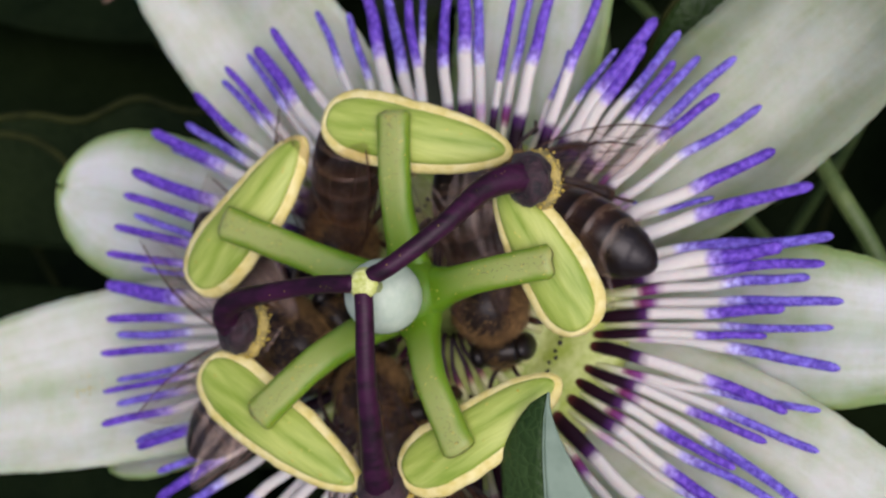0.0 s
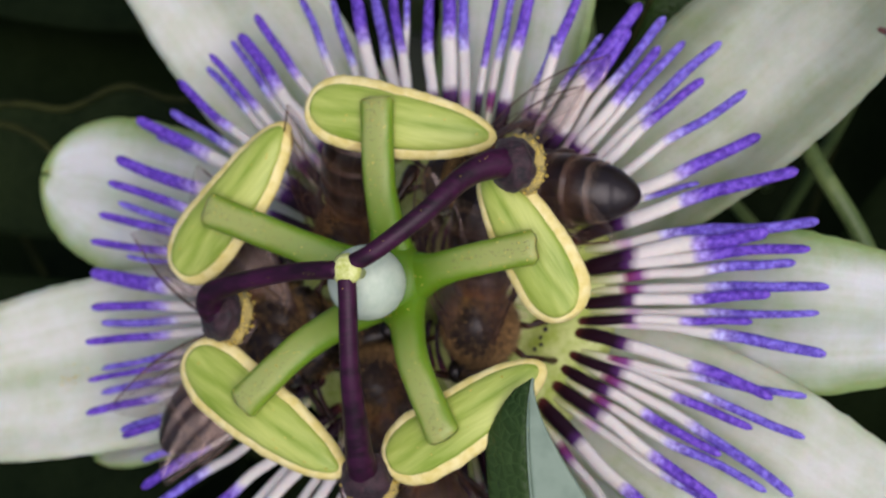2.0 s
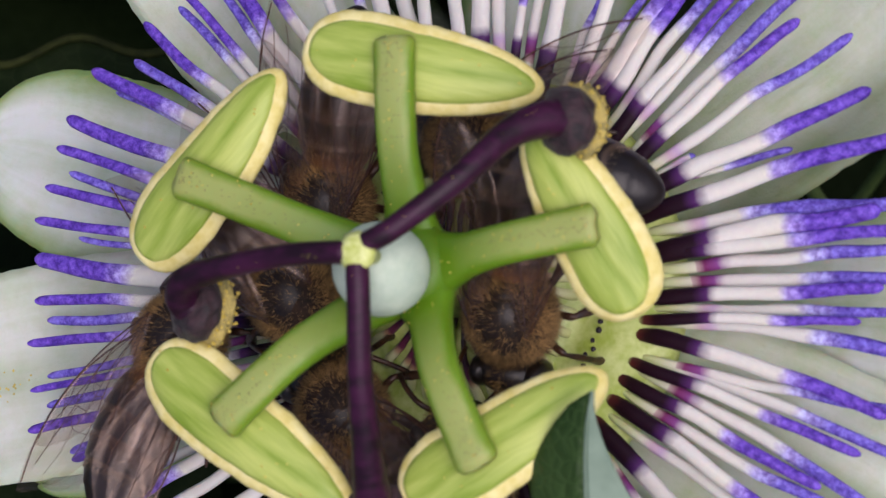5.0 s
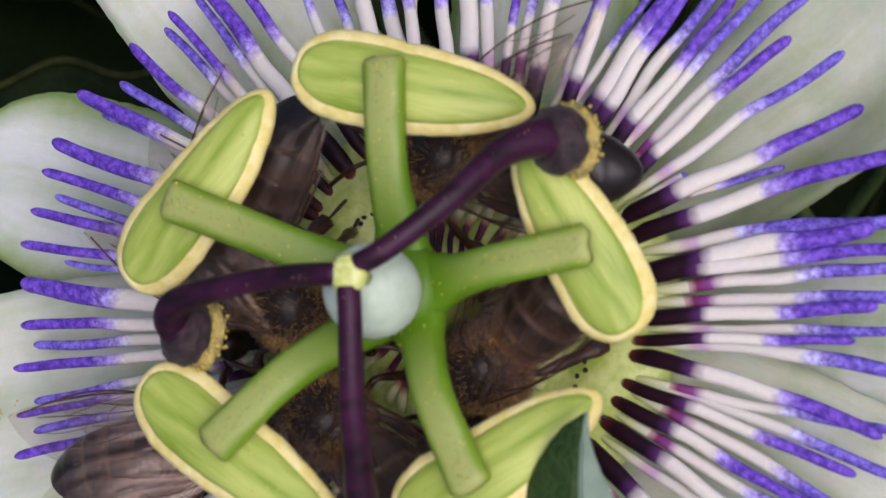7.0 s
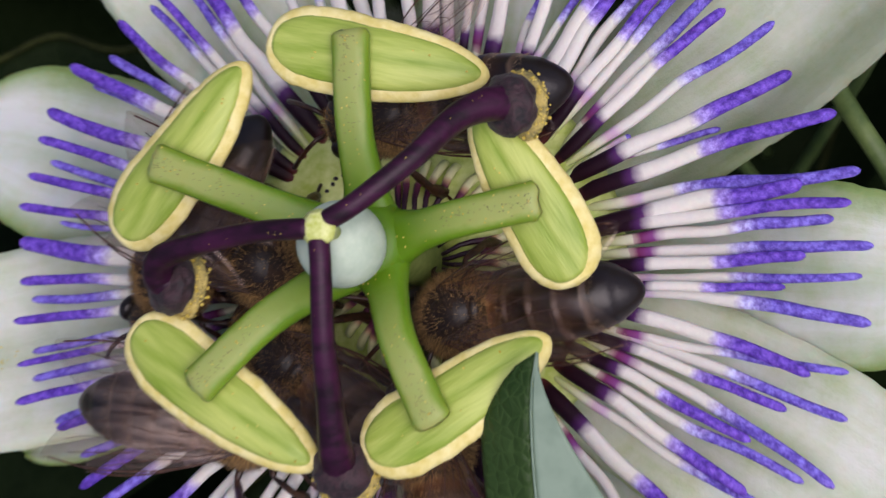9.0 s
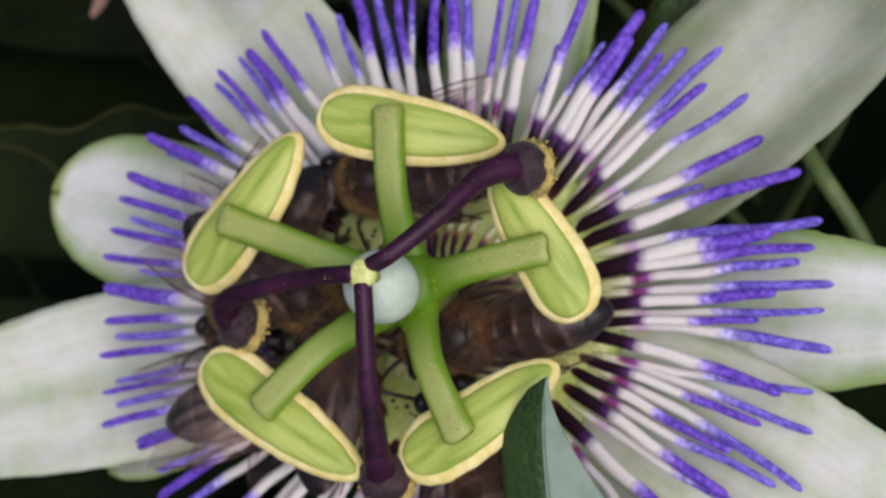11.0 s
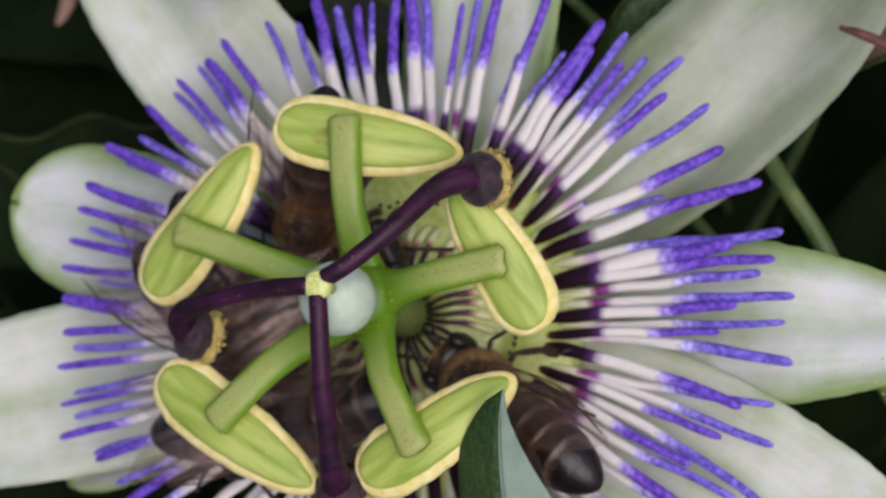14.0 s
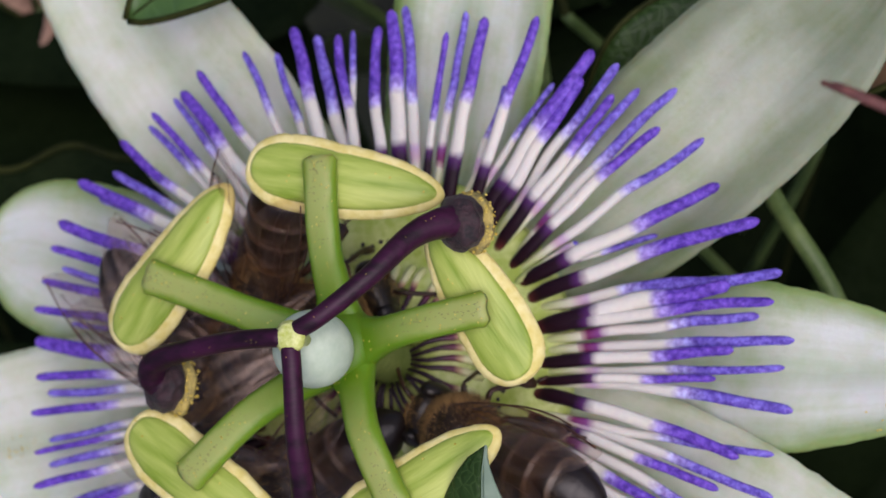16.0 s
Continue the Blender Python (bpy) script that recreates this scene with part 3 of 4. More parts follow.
CORONA_SOUTH_EAST = [
    (311.0, 20.7, 2.0, 0.35, 17.3, -0.26), (318.5, 20.9, -0.4, -0.12, 17.2, 0.38), (327.1, 24.1, -5.6, -0.29, 18.4, -0.26), (327.2, 21.9, -1.6, 0.16, 17.3, 0.34), (332.2, 24.0, -2.1, -0.20, 17.8, -0.27), (333.4, 25.5, 4.2, 0.45, 18.7, -0.29),
    (333.8, 20.7, -1.1, 0.12, 15.6, 0.29), (339.8, 21.8, -0.5, 0.03, 16.8, 0.27), (341.3, 24.8, -1.8, 0.33, 18.4, -0.27), (345.2, 22.4, 2.3, 0.42, 17.6, 0.34), (346.8, 24.1, -5.7, -0.26, 17.9, -0.24), (353.0, 24.8, -1.2, 0.37, 18.3, -0.34),
    (356.6, 20.3, -5.0, -0.03, 16.1, 0.24), (358.7, 24.1, -3.9, 0.07, 17.6, -0.24), (366.2, 22.6, 1.0, 0.05, 17.6, -0.30)]
CORONA_SOUTH = [(a, 22.3 + 0.6 * math.sin(a * 3.1), 0.0, 0.15 * math.sin(a * 1.7), 17.6 + 0.5 * math.sin(a * 2.3), (0.33 if k % 2 else -0.28)) for k, a in enumerate(np.arange(227.5, 309, 4.1))]


def make_corona():
    rng = random.Random(4)
    rows = CORONA_EAST + CORONA_NORTH_EAST + CORONA_NORTH + CORONA_WEST + CORONA_SOUTH_WEST + CORONA_SOUTH + CORONA_SOUTH_EAST
    for k, (angle, tip, lean, bow, violet, half) in enumerate(rows):
        upper = half > 0
        half = abs(half) * 1.14
        row = 0.32 if upper else -0.42
        foot = Vector((8.4 * math.cos(radians(lean)), 8.4 * math.sin(radians(lean)), 0))
        end = Vector((tip, 0, 0))
        aside = Vector((-(end - foot).y, (end - foot).x, 0)).normalized()
        lift, droop, hook = rng.uniform(-0.15, 0.2), rng.uniform(0.1, 0.5), rng.uniform(-0.5, 0.5)
        n = 24
        pts, wide, coords = [], [], []
        for i in range(n):
            s = 1 - (1 - i / (n - 1)) ** 1.6
            p = foot.lerp(end, s) + aside * (bow * 4 * s * (1 - s) + 0.26 * noise.noise((s * 4, angle, 1)) * s * (1 - s) * 4 + hook * max(0.0, s - 0.6) * (1 - s) * 6)
            r = p.length
            p.z = 0.35 - 0.55 * max(0.0, 1 - s / 0.13) + (0.45 + row) * math.sin(min(1.0, s * 1.5) * 1.57) + lift * math.sin(3 * s) - droop * s ** 3
            pts.append(p)
            w = half * ((1.22 - 0.5 * min(0.44, s)) if upper else min(1.0, 0.62 + 1.1 * s)) * (1 + 0.10 * noise.noise((s * 7, angle, 5)))
            w *= (1 - 0.20 * max(0.0, s - 0.62) / 0.38) * (0.5 + 0.5 * min(1.0, s / 0.16))
            w *= math.sqrt(max(0.10, 1 - max(0.0, (s - 0.965) / 0.035) ** 2))
            wide.append(w)
            if r < 13.2:
                coords.append(0.4 * (r - 8.4) / 4.8)
            elif r < violet:
                coords.append(0.4 + 0.3 * (r - 13.2) / max(0.2, violet - 13.2))
            else:
                coords.append(0.7 + 0.3 * (r - violet) / max(0.3, tip - violet))
        for i in range(1, n):
            coords[i] = max(coords[i], coords[i - 1])
        bm = sweep(bmesh.new(), pts, wide, [0.72 * w for w in wide], 9, coords=coords)
        ob = part("corona_filament", bm, corona_bands if upper else corona_pink if k % 5 < 2 else corona_pale, flower)
        ob.location = HEART * MM
        ob.rotation_euler.z = radians(angle)


make_corona()


def make_inner_corona():
    """The short dark filaments that arch inwards over the nectary from pale teeth, and the ring of dots round them."""
    rng = random.Random(9)
    count = 36
    variants = []
    for v in range(5):
        inner = 1.15 + 0.16 * v
        rs = [5.7, 5.3, 4.8, 4.2, 3.5, 2.8, 2.0, inner]
        zs = [0.15, 0.60, 0.95, 1.30, 1.60, 1.80, 1.85, 1.65 + 0.08 * v]
        pts = [(r, 0.10 * math.sin(r * 1.9 + v), z) for r, z in zip(rs, zs)]
        coords = [(5.7 - r) / (5.7 - inner) for r in rs]
        bm = sweep(bmesh.new(), pts, [0.26, 0.27, 0.24, 0.20, 0.16, 0.135, 0.115, 0.09], [0.2, 0.2, 0.18, 0.16, 0.14, 0.13, 0.12, 0.10], 7, coords=coords)
        variants.append(part("inner_filament", bm, fringe_bands, flower, "short dark purple inner filament with a pale foot"))
    for k in range(count):
        ob = variants[k] if k < 5 else variants[rng.randrange(5)].copy()
        if k >= 5:
            scene.collection.objects.link(ob)
        ob.location = HEART * MM
        ob.rotation_euler.z = 2 * math.pi * (k + rng.uniform(-0.22, 0.22)) / count
    bm = bmesh.new()
    for k in range(94):
        a = 2 * math.pi * (k + rng.uniform(-0.3, 0.3)) / 94
        r = 7.15 + rng.uniform(-0.22, 0.28)
        size = rng.uniform(0.10, 0.165)
        blob(bm, (HEART.x + r * math.cos(a), HEART.y + r * math.sin(a), 0.36), (size, size * rng.uniform(0.8, 1.2), 0.12), 7, 5)
    tagged(part("nectary_dots", bm, dot_black, flower, "ring of small black dots"), kind="stuff")


make_inner_corona()


def make_cup():
    profile = [(0.6, -9.0), (2.6, -8.0), (5.2, -5.6), (7.2, -3.4), (9.2, -2.6), (10.6, -1.6), (11.2, -0.7), (11.0, -0.2), (10.5, 0.10), (9.5, 0.32), (8.4, 0.42), (7.7, 0.40), (7.2, 0.30), (6.8, 0.20), (6.4, 0.05), (6.0, 0.0),
               (5.5, 0.22), (5.0, 0.58), (4.4, 0.92), (3.6, 1.25), (2.9, 1.42), (2.2, 1.45), (1.8, 1.2), (1.5, 0.5)]
    cup = part("nectary_cup", lathe(bmesh.new(), profile, 96, lump=0.012), nectary_green, flower, "yellow-green nectary cup")
    cup.location = HEART * MM
    column = [(2.3, -1.0), (1.75, 0.2), (1.45, 2), (1.35, 4), (1.3, 6), (1.35, 9), (1.3, 10.4)]
    bm = lathe(bmesh.new(), column, 28, coords=[0.1] * len(column))
    for v in bm.verts:
        v.co += HEART * MM * max(0.0, 1 - v.co.z / (10.6 * MM))
    part("column", bm, column_green, flower, "pale green central column")
    disc = [(1.3, 9.6), (1.9, 10.5), (2.3, 11.3), (1.5, 12.0), (0.5, 12.1)]
    part("stamen_disc", lathe(bmesh.new(), disc, 28, coords=[0.1] * 5), stamen_green, flower, "green disc where the stamens meet")
    bm = sweep(bmesh.new(), bend([(-1.2, 0, -8.5), (0, -1, -18), (2, -4, -32), (4, -9, -48)], 6), [1.2] * 19, [1.2] * 19, 10)
    part("flower_stalk", bm, stem_green, flower)


make_cup()

# the five stamens: end of the filament, then both ends of the anther that hangs across it (mm)
STAMENS = [((-0.6, 10.4, 12.95), (-5.4, 10.3, 13.0), (6.0, 8.35, 11.0)), ((9.5, 1.9, 12.75), (11.15, -2.0, 10.6), (6.15, 6.7, 12.8)), ((4.75, -9.05, 13.5), (0.65, -11.0, 12.6), (10.2, -5.0, 12.4)),
           ((-7.8, -7.5, 14.0), (-12.6, -4.5, 13.0), (-2.0, -11.6, 13.0)), ((-11.2, 4.0, 12.8), (-14.0, 0.0, 11.6), (-6.9, 9.2, 12.0))]


def make_stamens():
    for n, ((ex, ey, ez), a, b) in enumerate(STAMENS):
        reach = math.hypot(ex, ey)
        ux, uy = ex / reach, ey / reach
        pts = bend([(ux * 1.0, uy * 1.0, 10.6), (ux * 2.6, uy * 2.6, 11.3), (ux * reach * 0.55, uy * reach * 0.55, ez - 0.25), (ex - ux * 0.6, ey - uy * 0.6, ez + 0.05), (ex, ey, ez - 0.1)], 6)
        wide = ease([2.0, 1.45, 1.08, 0.98, 0.98, 1.0, 1.06, 1.0], len(pts))
        wide = [w * (1 + 0.03 * noise.noise((i * 0.4, n, 0))) for i, w in enumerate(wide)]
        high = ease([0.9, 0.7, 0.55, 0.5, 0.40], len(pts))
        bm = sweep(bmesh.new(), pts, wide, high, 20, round_end=False, square=0.8)
        for v in bm.verts:
            if (v.co / MM - Vector((ex, ey, ez - 0.1))).length < 1.3:
                v.co += Vector((ux, uy, 0)) * 0.22 * MM * noise.noise(v.co * 1900 + Vector((n, 0, 0)))
        part("stamen", bm, stamen_green, flower, "flattened green stamen filament")
        rng = random.Random(30 + n)
        a, b = Vector(a), Vector(b)
        ln = (b - a).length
        along = (b - a).normalized()
        across = Vector((0, 0, 1)).cross(along).normalized()
        stand = Matrix((along, across, along.cross(across))).transposed().to_4x4()
        stand.translation = (a + b) * 0.5 * MM

        def section(s):
            """Half width of the anther along its length: blunt at one end, finer at the other."""
            x = 2 * s - 1
            return 2.12 * max(0.0, 1 - abs(x) ** (4.2 if x < 0 else 2.1)) ** 0.5 * (1 - 0.15 * x)

        steps = [0.5 - 0.5 * math.cos(math.pi * (0.02 + 0.96 * i / 47)) for i in range(48)]

        def form(length, share, thick, lift, wobble):
            mid = [((s - 0.5) * length, 0.16 * noise.noise((s * 2.5, n * 1.7, 2)) + 0.25 * (2 * s - 1) ** 2, lift - 0.5 * (2 * s - 1) ** 2) for s in steps]
            wide = [share * section(s) * (1 + wobble * (noise.noise((s * 12, n, 5)) + 0.7 * noise.noise((s * 45, n, 9)))) for s in steps]
            return sweep(bmesh.new(), mid, wide, [thick * min(1.0, section(s) / 1.1) for s in steps], 26, square=0.9)

        ob = part("anther", form(ln * 0.94, 0.75, 0.50, -0.06, 0.025), anther_green, flower, "lime green anther with a cream pollen rim")
        ob.matrix_basis = stand
        part("pollen_rim", form(ln, 1.0, 0.60, -0.42, 0.036), pollen_cream, ob, "cream pollen edge")
        # brown flecks and a few loose pollen grains on the filament
        for name, count, spread, first, radii, mat, label in (("fleck", 80, 0.24, 0.36, (0.05, 0.025, 0.012), stamen_fleck, "fine brown flecks"), ("pollen_grain", 30, 0.5, 0.1, (0.05, 0.05, 0.05), pollen_yellow, "loose yellow pollen grains")):
            bm = bmesh.new()
            for _ in range(count):
                i = min(len(pts) - 2, int(rng.uniform(first, 1.0) * len(pts)))
                w = max(-0.85, min(0.85, rng.gauss(0, spread)))
                p = pts[i].lerp(pts[i + 1], rng.random())
                blob(bm, (p.x - uy * w * wide[i], p.y + ux * w * wide[i], p.z + high[i] * (1 - abs(w) ** 2.5) ** 0.4), radii, 5, 4)
            tagged(part(name, bm, mat, flower, label), kind="stuff")


make_stamens()


def make_pistil():
    bm = blob(bmesh.new(), (-0.25, -0.35, 14.0), (2.2, 2.2, 2.6), 40, 24)
    part("ovary", bm, ovary_skin, flower, "pale blue-green rounded ovary")
    top = Vector((0.3, 0.0, 18.4))
    bm = lathe(bmesh.new(), [(0.4, 16.3), (0.45, 17.4), (0.8, 17.85), (0.92, 18.3), (0.55, 18.6), (0.1, 18.55)], 30, lump=0.10)
    for v in bm.verts:
        v.co += Vector((top.x * MM, top.y * MM, 0))
    part("style_heart", bm, style_heart, flower, "yellow-green joint of the styles")
    ways = [[(0.7, 0.4, 18.1), (2.1, 1.2, 18.1), (4.6, 3.4, 17.3), (6.2, 5.6, 15.6), (7.4, 6.5, 14.2), (8.1, 6.6, 13.2)],
            [(-0.2, 0.0, 18.1), (-3.3, -0.1, 17.6), (-6.6, -0.5, 16.5), (-9.5, -1.0, 14.9), (-10.4, -1.7, 13.8), (-10.1, -2.3, 12.9)],
            [(0.3, -0.6, 18.1), (0.4, -2.0, 18.0), (0.2, -5.4, 16.9), (-0.1, -8.6, 15.0), (-0.4, -10.6, 13.4), (-0.5, -11.5, 12.3)]]
    faces = [Vector((0.42, 0.12, -0.9)), Vector((0.55, -0.1, -0.84)), Vector((-0.05, -0.35, -0.93))]
    for n, way in enumerate(ways):
        pts = bend(way, 9)
        wide = ease([0.54, 0.54, 0.58, 0.70, 0.88, 1.0], len(pts))
        style = part("style", sweep(bmesh.new(), pts, wide, wide, 14), style_purple, flower, "glossy dark purple style")
        rng = random.Random(70 + n)
        grains = bmesh.new()
        for _ in range(16):
            i = rng.randrange(4, len(pts) - 4)
            a = rng.uniform(-1.2, 1.2)
            blob(grains, (pts[i].x + wide[i] * math.sin(a) * (0.3 if n == 1 else 0.9), pts[i].y + wide[i] * math.sin(a) * (0.9 if n < 2 else 0.2), pts[i].z + wide[i] * math.cos(a) * 0.98), (0.032, 0.032, 0.032), 5, 4)
        tagged(part("pollen_grain", grains, pollen_yellow, style, "loose yellow pollen grains"), kind="stuff")
        end, d = pts[-1], faces[n].normalized()
        q = d.to_track_quat("X", "Z")
        for name, radii, off, mat, grain, label in (("stigma", (1.05, 1.58, 1.52), 0.1, stigma_velvet, 0.16, "dark purple velvety stigma"), ("pollen", (0.6, 1.75, 1.6), 1.0, stigma_under, 0.14, "stigma underside dusted with yellow pollen")):
            bm = blob(bmesh.new(), (0, 0, 0), radii, 28, 18, rough=grain, seed=n * 4)
            for v in bm.verts:
                v.co = q @ v.co + (end + d * off) * MM
            part(name, bm, mat, style, label)
        dust = bmesh.new()
        for _ in range(150):
            a, size = rng.uniform(0, 2 * math.pi), rng.uniform(0.05, 0.11)
            p = end + d * rng.uniform(0.6, 1.45) + q @ Vector((0, math.cos(a) * 1.72, math.sin(a) * 1.58)) * rng.uniform(0.86, 1.03)
            blob(dust, p, (size, size, size), 5, 4)
        tagged(part("pollen_dust", dust, pollen_yellow, style, "yellow pollen grains on the stigma"), kind="stuff")


make_pistil()


def make_pollen_grains():
    """Loose grains on the anthers."""
    rng = random.Random(55)
    bm = bmesh.new()
    for (ex, ey, ez), a, b in STAMENS:
        for _ in range(14):
            k = rng.uniform(0.08, 0.92)
            p = Vector(a) * (1 - k) + Vector(b) * k
            blob(bm, (p.x + rng.uniform(-1, 1), p.y + rng.uniform(-1, 1), p.z + 0.36 - 0.5 * (2 * k - 1) ** 2), (0.07, 0.06, 0.06), 5, 4)
    tagged(part("pollen_grain", bm, pollen_yellow, flower, "scattered yellow pollen grains"), kind="stuff")
    bm = bmesh.new()
    for x, y, spread, count in ((29.5, -4.0, 1.0, 26), (-27.5, -5.5, 0.9, 16)):
        for _ in range(count):
            size = rng.uniform(0.04, 0.09)
            blob(bm, (x + rng.gauss(0, spread), y + rng.gauss(0, spread * 0.5), -1.6 + rng.uniform(-0.2, 0.2)), (size, size, size * 0.7), 5, 4)
    tagged(part("pollen_grain", bm, pollen_yellow, flower, "yellow pollen spilt on the petals"), kind="stuff")


make_pollen_grains()

# ---- the vine behind and around the flower ----
vine = thing("passion_vine", "green climbing vine with leaves coloured in deep shade, stems and tendrils", "vine")


def blade(length, half, fold, curl, wave, seed, tip_sharp=1.6):
    """The shape of a leaf blade along +x, folded up along its midrib."""
    def shape(s, w):
        form = max(0.0, math.sin(math.pi * min(1.0, 0.04 + 0.96 * s) ** 0.85)) ** (0.75 if s < 0.5 else 1 / tip_sharp * 1.1)
        y = w * half * max(form, 0.015)
        z = fold * abs(y) + curl * length * s * s + wave * math.sin(s * 11 + seed + (2 if w > 0 else 0)) * abs(w) ** 2
        return (s * length, y, z + 0.04 * half * noise.noise((s * 4, w * 2, seed)))
    return shape


def root_visible(m):
    return m.translation.z > -0.045


def add_leaf(m, length, half, fold=0.25, curl=-0.12, wave=0.6, seed=0, material=None, label="", stalk=None):
    mats = [material or leaf_deep_shaded, leaf_under]
    bm = sheet(bmesh.new(), blade(length, half, fold, curl, wave, seed), 26, 12, 0.22, 0, 1)
    leaf = part("leaf", bm, mats, vine, label)
    leaf.matrix_basis = m
    pts = [(length * s, 0, curl * length * s * s + 0.12) for s in (0, 0.2, 0.4, 0.6, 0.8, 0.97)]
    part("midrib", sweep(bmesh.new(), pts, ease([0.4, 0.08], 6), ease([0.3, 0.08], 6), 6), leaf_rim_shaded, leaf)
    if material is not leaf_deep_shaded and half < 15 and root_visible(m):
        form = blade(length, half, fold, curl, wave, seed)
        for side in (-1, 1):
            pts = [Vector(form(k / 24, side)) + Vector((0, 0, 0.05)) for k in range(25)]
            part("leaf_edge", sweep(bmesh.new(), pts, [0.22] * 25, [0.14] * 25, 5), leaf_rim_shaded, leaf)
    root = m.translation / MM
    low = Vector(stalk) if stalk else root * 0.55 + Vector((0, 0, -55))
    pts = bend([root, root * 0.8 + low * 0.2 + Vector((0, 0, -4)), low], 5)
    part("leaf_stalk", sweep(bmesh.new(), pts, [0.45] * len(pts), [0.45] * len(pts), 6), stem_green, vine)
    return leaf


def mpose(x, y, z, rx=0, ry=0, rz=0):
    return pose(x * MM, y * MM, z * MM, rx, ry, rz)


def make_vine():
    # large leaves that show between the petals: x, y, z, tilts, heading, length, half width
    shown = [(-22, 30, -34, 8, 6, 165, 75, 14, leaf_deep_shaded), (-18, 50, -38, 10, 6, 160, 80, 18, leaf_deep_shaded),
             (-30, -4, -34, -10, 0, 188, 70, 12, leaf_deep_shaded), (-20, -20, -34, -6, 2, 205, 60, 12, leaf_deep_shaded), (-8, -26, -30, 6, 8, 240, 60, 13, leaf_half_shaded),
             (8, 13, -7, 0, 0, 38, 21, 4.4, leaf_front), (30, 22, -34, 4, 0, 28, 60, 18, leaf_deep_shaded), (34, -4, -36, -8, 4, -12, 60, 16, leaf_deep_shaded), (26, 9, -18, 5, 2, 4, 14, 4.5, leaf_half_shaded),
             (20, -24, -32, 5, 4, -40, 60, 18, leaf_deep_shaded), (-2, 26, -30, 0, 6, 105, 50, 13, leaf_deep_shaded), (6, -30, -34, 5, 0, 275, 50, 14, leaf_deep_shaded)]
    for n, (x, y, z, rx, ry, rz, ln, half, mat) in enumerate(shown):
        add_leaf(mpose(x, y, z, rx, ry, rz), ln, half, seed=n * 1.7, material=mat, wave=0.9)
    # the dense leaves below them
    rng = random.Random(21)
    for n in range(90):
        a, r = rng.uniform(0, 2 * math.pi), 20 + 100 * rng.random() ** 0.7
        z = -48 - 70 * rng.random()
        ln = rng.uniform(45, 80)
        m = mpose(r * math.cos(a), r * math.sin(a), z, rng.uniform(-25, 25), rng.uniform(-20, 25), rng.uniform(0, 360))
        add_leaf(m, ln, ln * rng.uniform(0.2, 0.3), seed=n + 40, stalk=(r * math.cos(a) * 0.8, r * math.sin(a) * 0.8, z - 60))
    # sharp leaf above the upper left petal
    add_leaf(mpose(-2, 31, 4.0, 0, 2, 211), 19.5, 3.6, fold=0.15, curl=-0.03, wave=0.2, seed=3, material=leaf_bright, stalk=(10, 50, -40))
    add_leaf(mpose(-6, -9, -13, 0, 4, 236), 34, 8.5, fold=0.1, curl=-0.05, wave=0.3, seed=8, material=leaf_half_shaded)
    # the leaf with the wavy pale margin beside the left sepal
    def wavy(s, w):
        x = -12 - 44 * s
        top = 15.45 + 0.75 * math.cos((x + 33.6) * 0.62) * math.exp(-((x + 33.5) / 9) ** 2) + 0.06 * (x + 34)
        low = 3.0 + 4 * s
        k = 0.5 + 0.5 * w
        return (x, (low + (top - low) * k) if 0 < s < 1 else (low + top) / 2, -17 - 4 * (1 - k) + 0.4 * noise.noise((s * 5, w, 2)))
    leaf = part("leaf", sheet(bmesh.new(), wavy, 60, 12, 0.22, 0, 1), [leaf_half_shaded, leaf_half_shaded], vine, "leaf in painted shade with a wavy pale margin")
    pts = [Vector(wavy(k / 60, 1)) + Vector((0, 0, 0.05)) for k in range(1, 60)]
    part("leaf_edge", sweep(bmesh.new(), pts, [0.26] * 59, [0.16] * 59, 6), leaf_rim_shaded, leaf)
    pts = bend([(-12, 9, -18), (-6, 4, -30), (0, 0, -46)], 5)
    part("leaf_stalk", sweep(bmesh.new(), pts, [0.45] * len(pts), [0.45] * len(pts), 6), stem_green, vine)
    # stems
    for way, rad, mat in (([(44, -40, -22), (32, -13, -13), (25.8, -3.1, -12), (22.2, 4.9, -12), (18.3, 11, -12), (10, 24, -16), (0, 44, -30)], 0.62, stem_green),
                          ([(-6, 60, -24), (2, 34, -12), (3, 20, -12), (0, 0, -30)], 0.6, stem_green),
                          ([(72, -40, -119), (88, -24, -40), (86, -14, 20), (60, -1.5, 42), (41, 7.1, 45.2), (37.7, 8.5, 45)], 0.3, stem_red),
                          ([(-60, 10, -18), (-47, 12.6, -14), (-42, 13.2, -14), (-38, 11.6, -14), (-34, 7, -16), (-28, 0, -30)], 0.28, leaf_rim_shaded),
                          ([(4, -9, -46), (-30, 10, -70), (-60, 40, -120), (-80, 60, -330)], 2.2, stem_green),
                          ([(4, -9, -46), (30, -30, -60), (70, -40, -120), (100, -60, -330)], 2.0, stem_green)):
        pts = bend(way, 8)
        rads = [rad * (1 - 0.6 * (k / (len(pts) - 1)) ** 6) if mat is stem_red else rad for k in range(len(pts))]
        part("stem", sweep(bmesh.new(), pts, rads, rads, 10), mat, vine)
    # withered tip by the upper left petal
    pts = bend([(-44, 33, -33), (-45, 29, -34), (-45.9, 26.2, -34)], 6)
    part("withered_tip", sweep(bmesh.new(), pts, ease([1.0, 0.8, 0.4], len(pts)), ease([0.6, 0.5, 0.3], len(pts)), 8), dry_brown, vine, "withered brown leaf tip")
    add_leaf(mpose(-47, 29.5, -35, 0, 0, 112), 20, 4.2, seed=5, material=dry_brown, label="withered brown leaf")
    add_leaf(mpose(20.5, 17.5, -15, 0, 0, 42), 16, 3.6, seed=6, material=leaf_brown, label="withered brown leaf", stalk=(2, 10, -60))


make_vine()


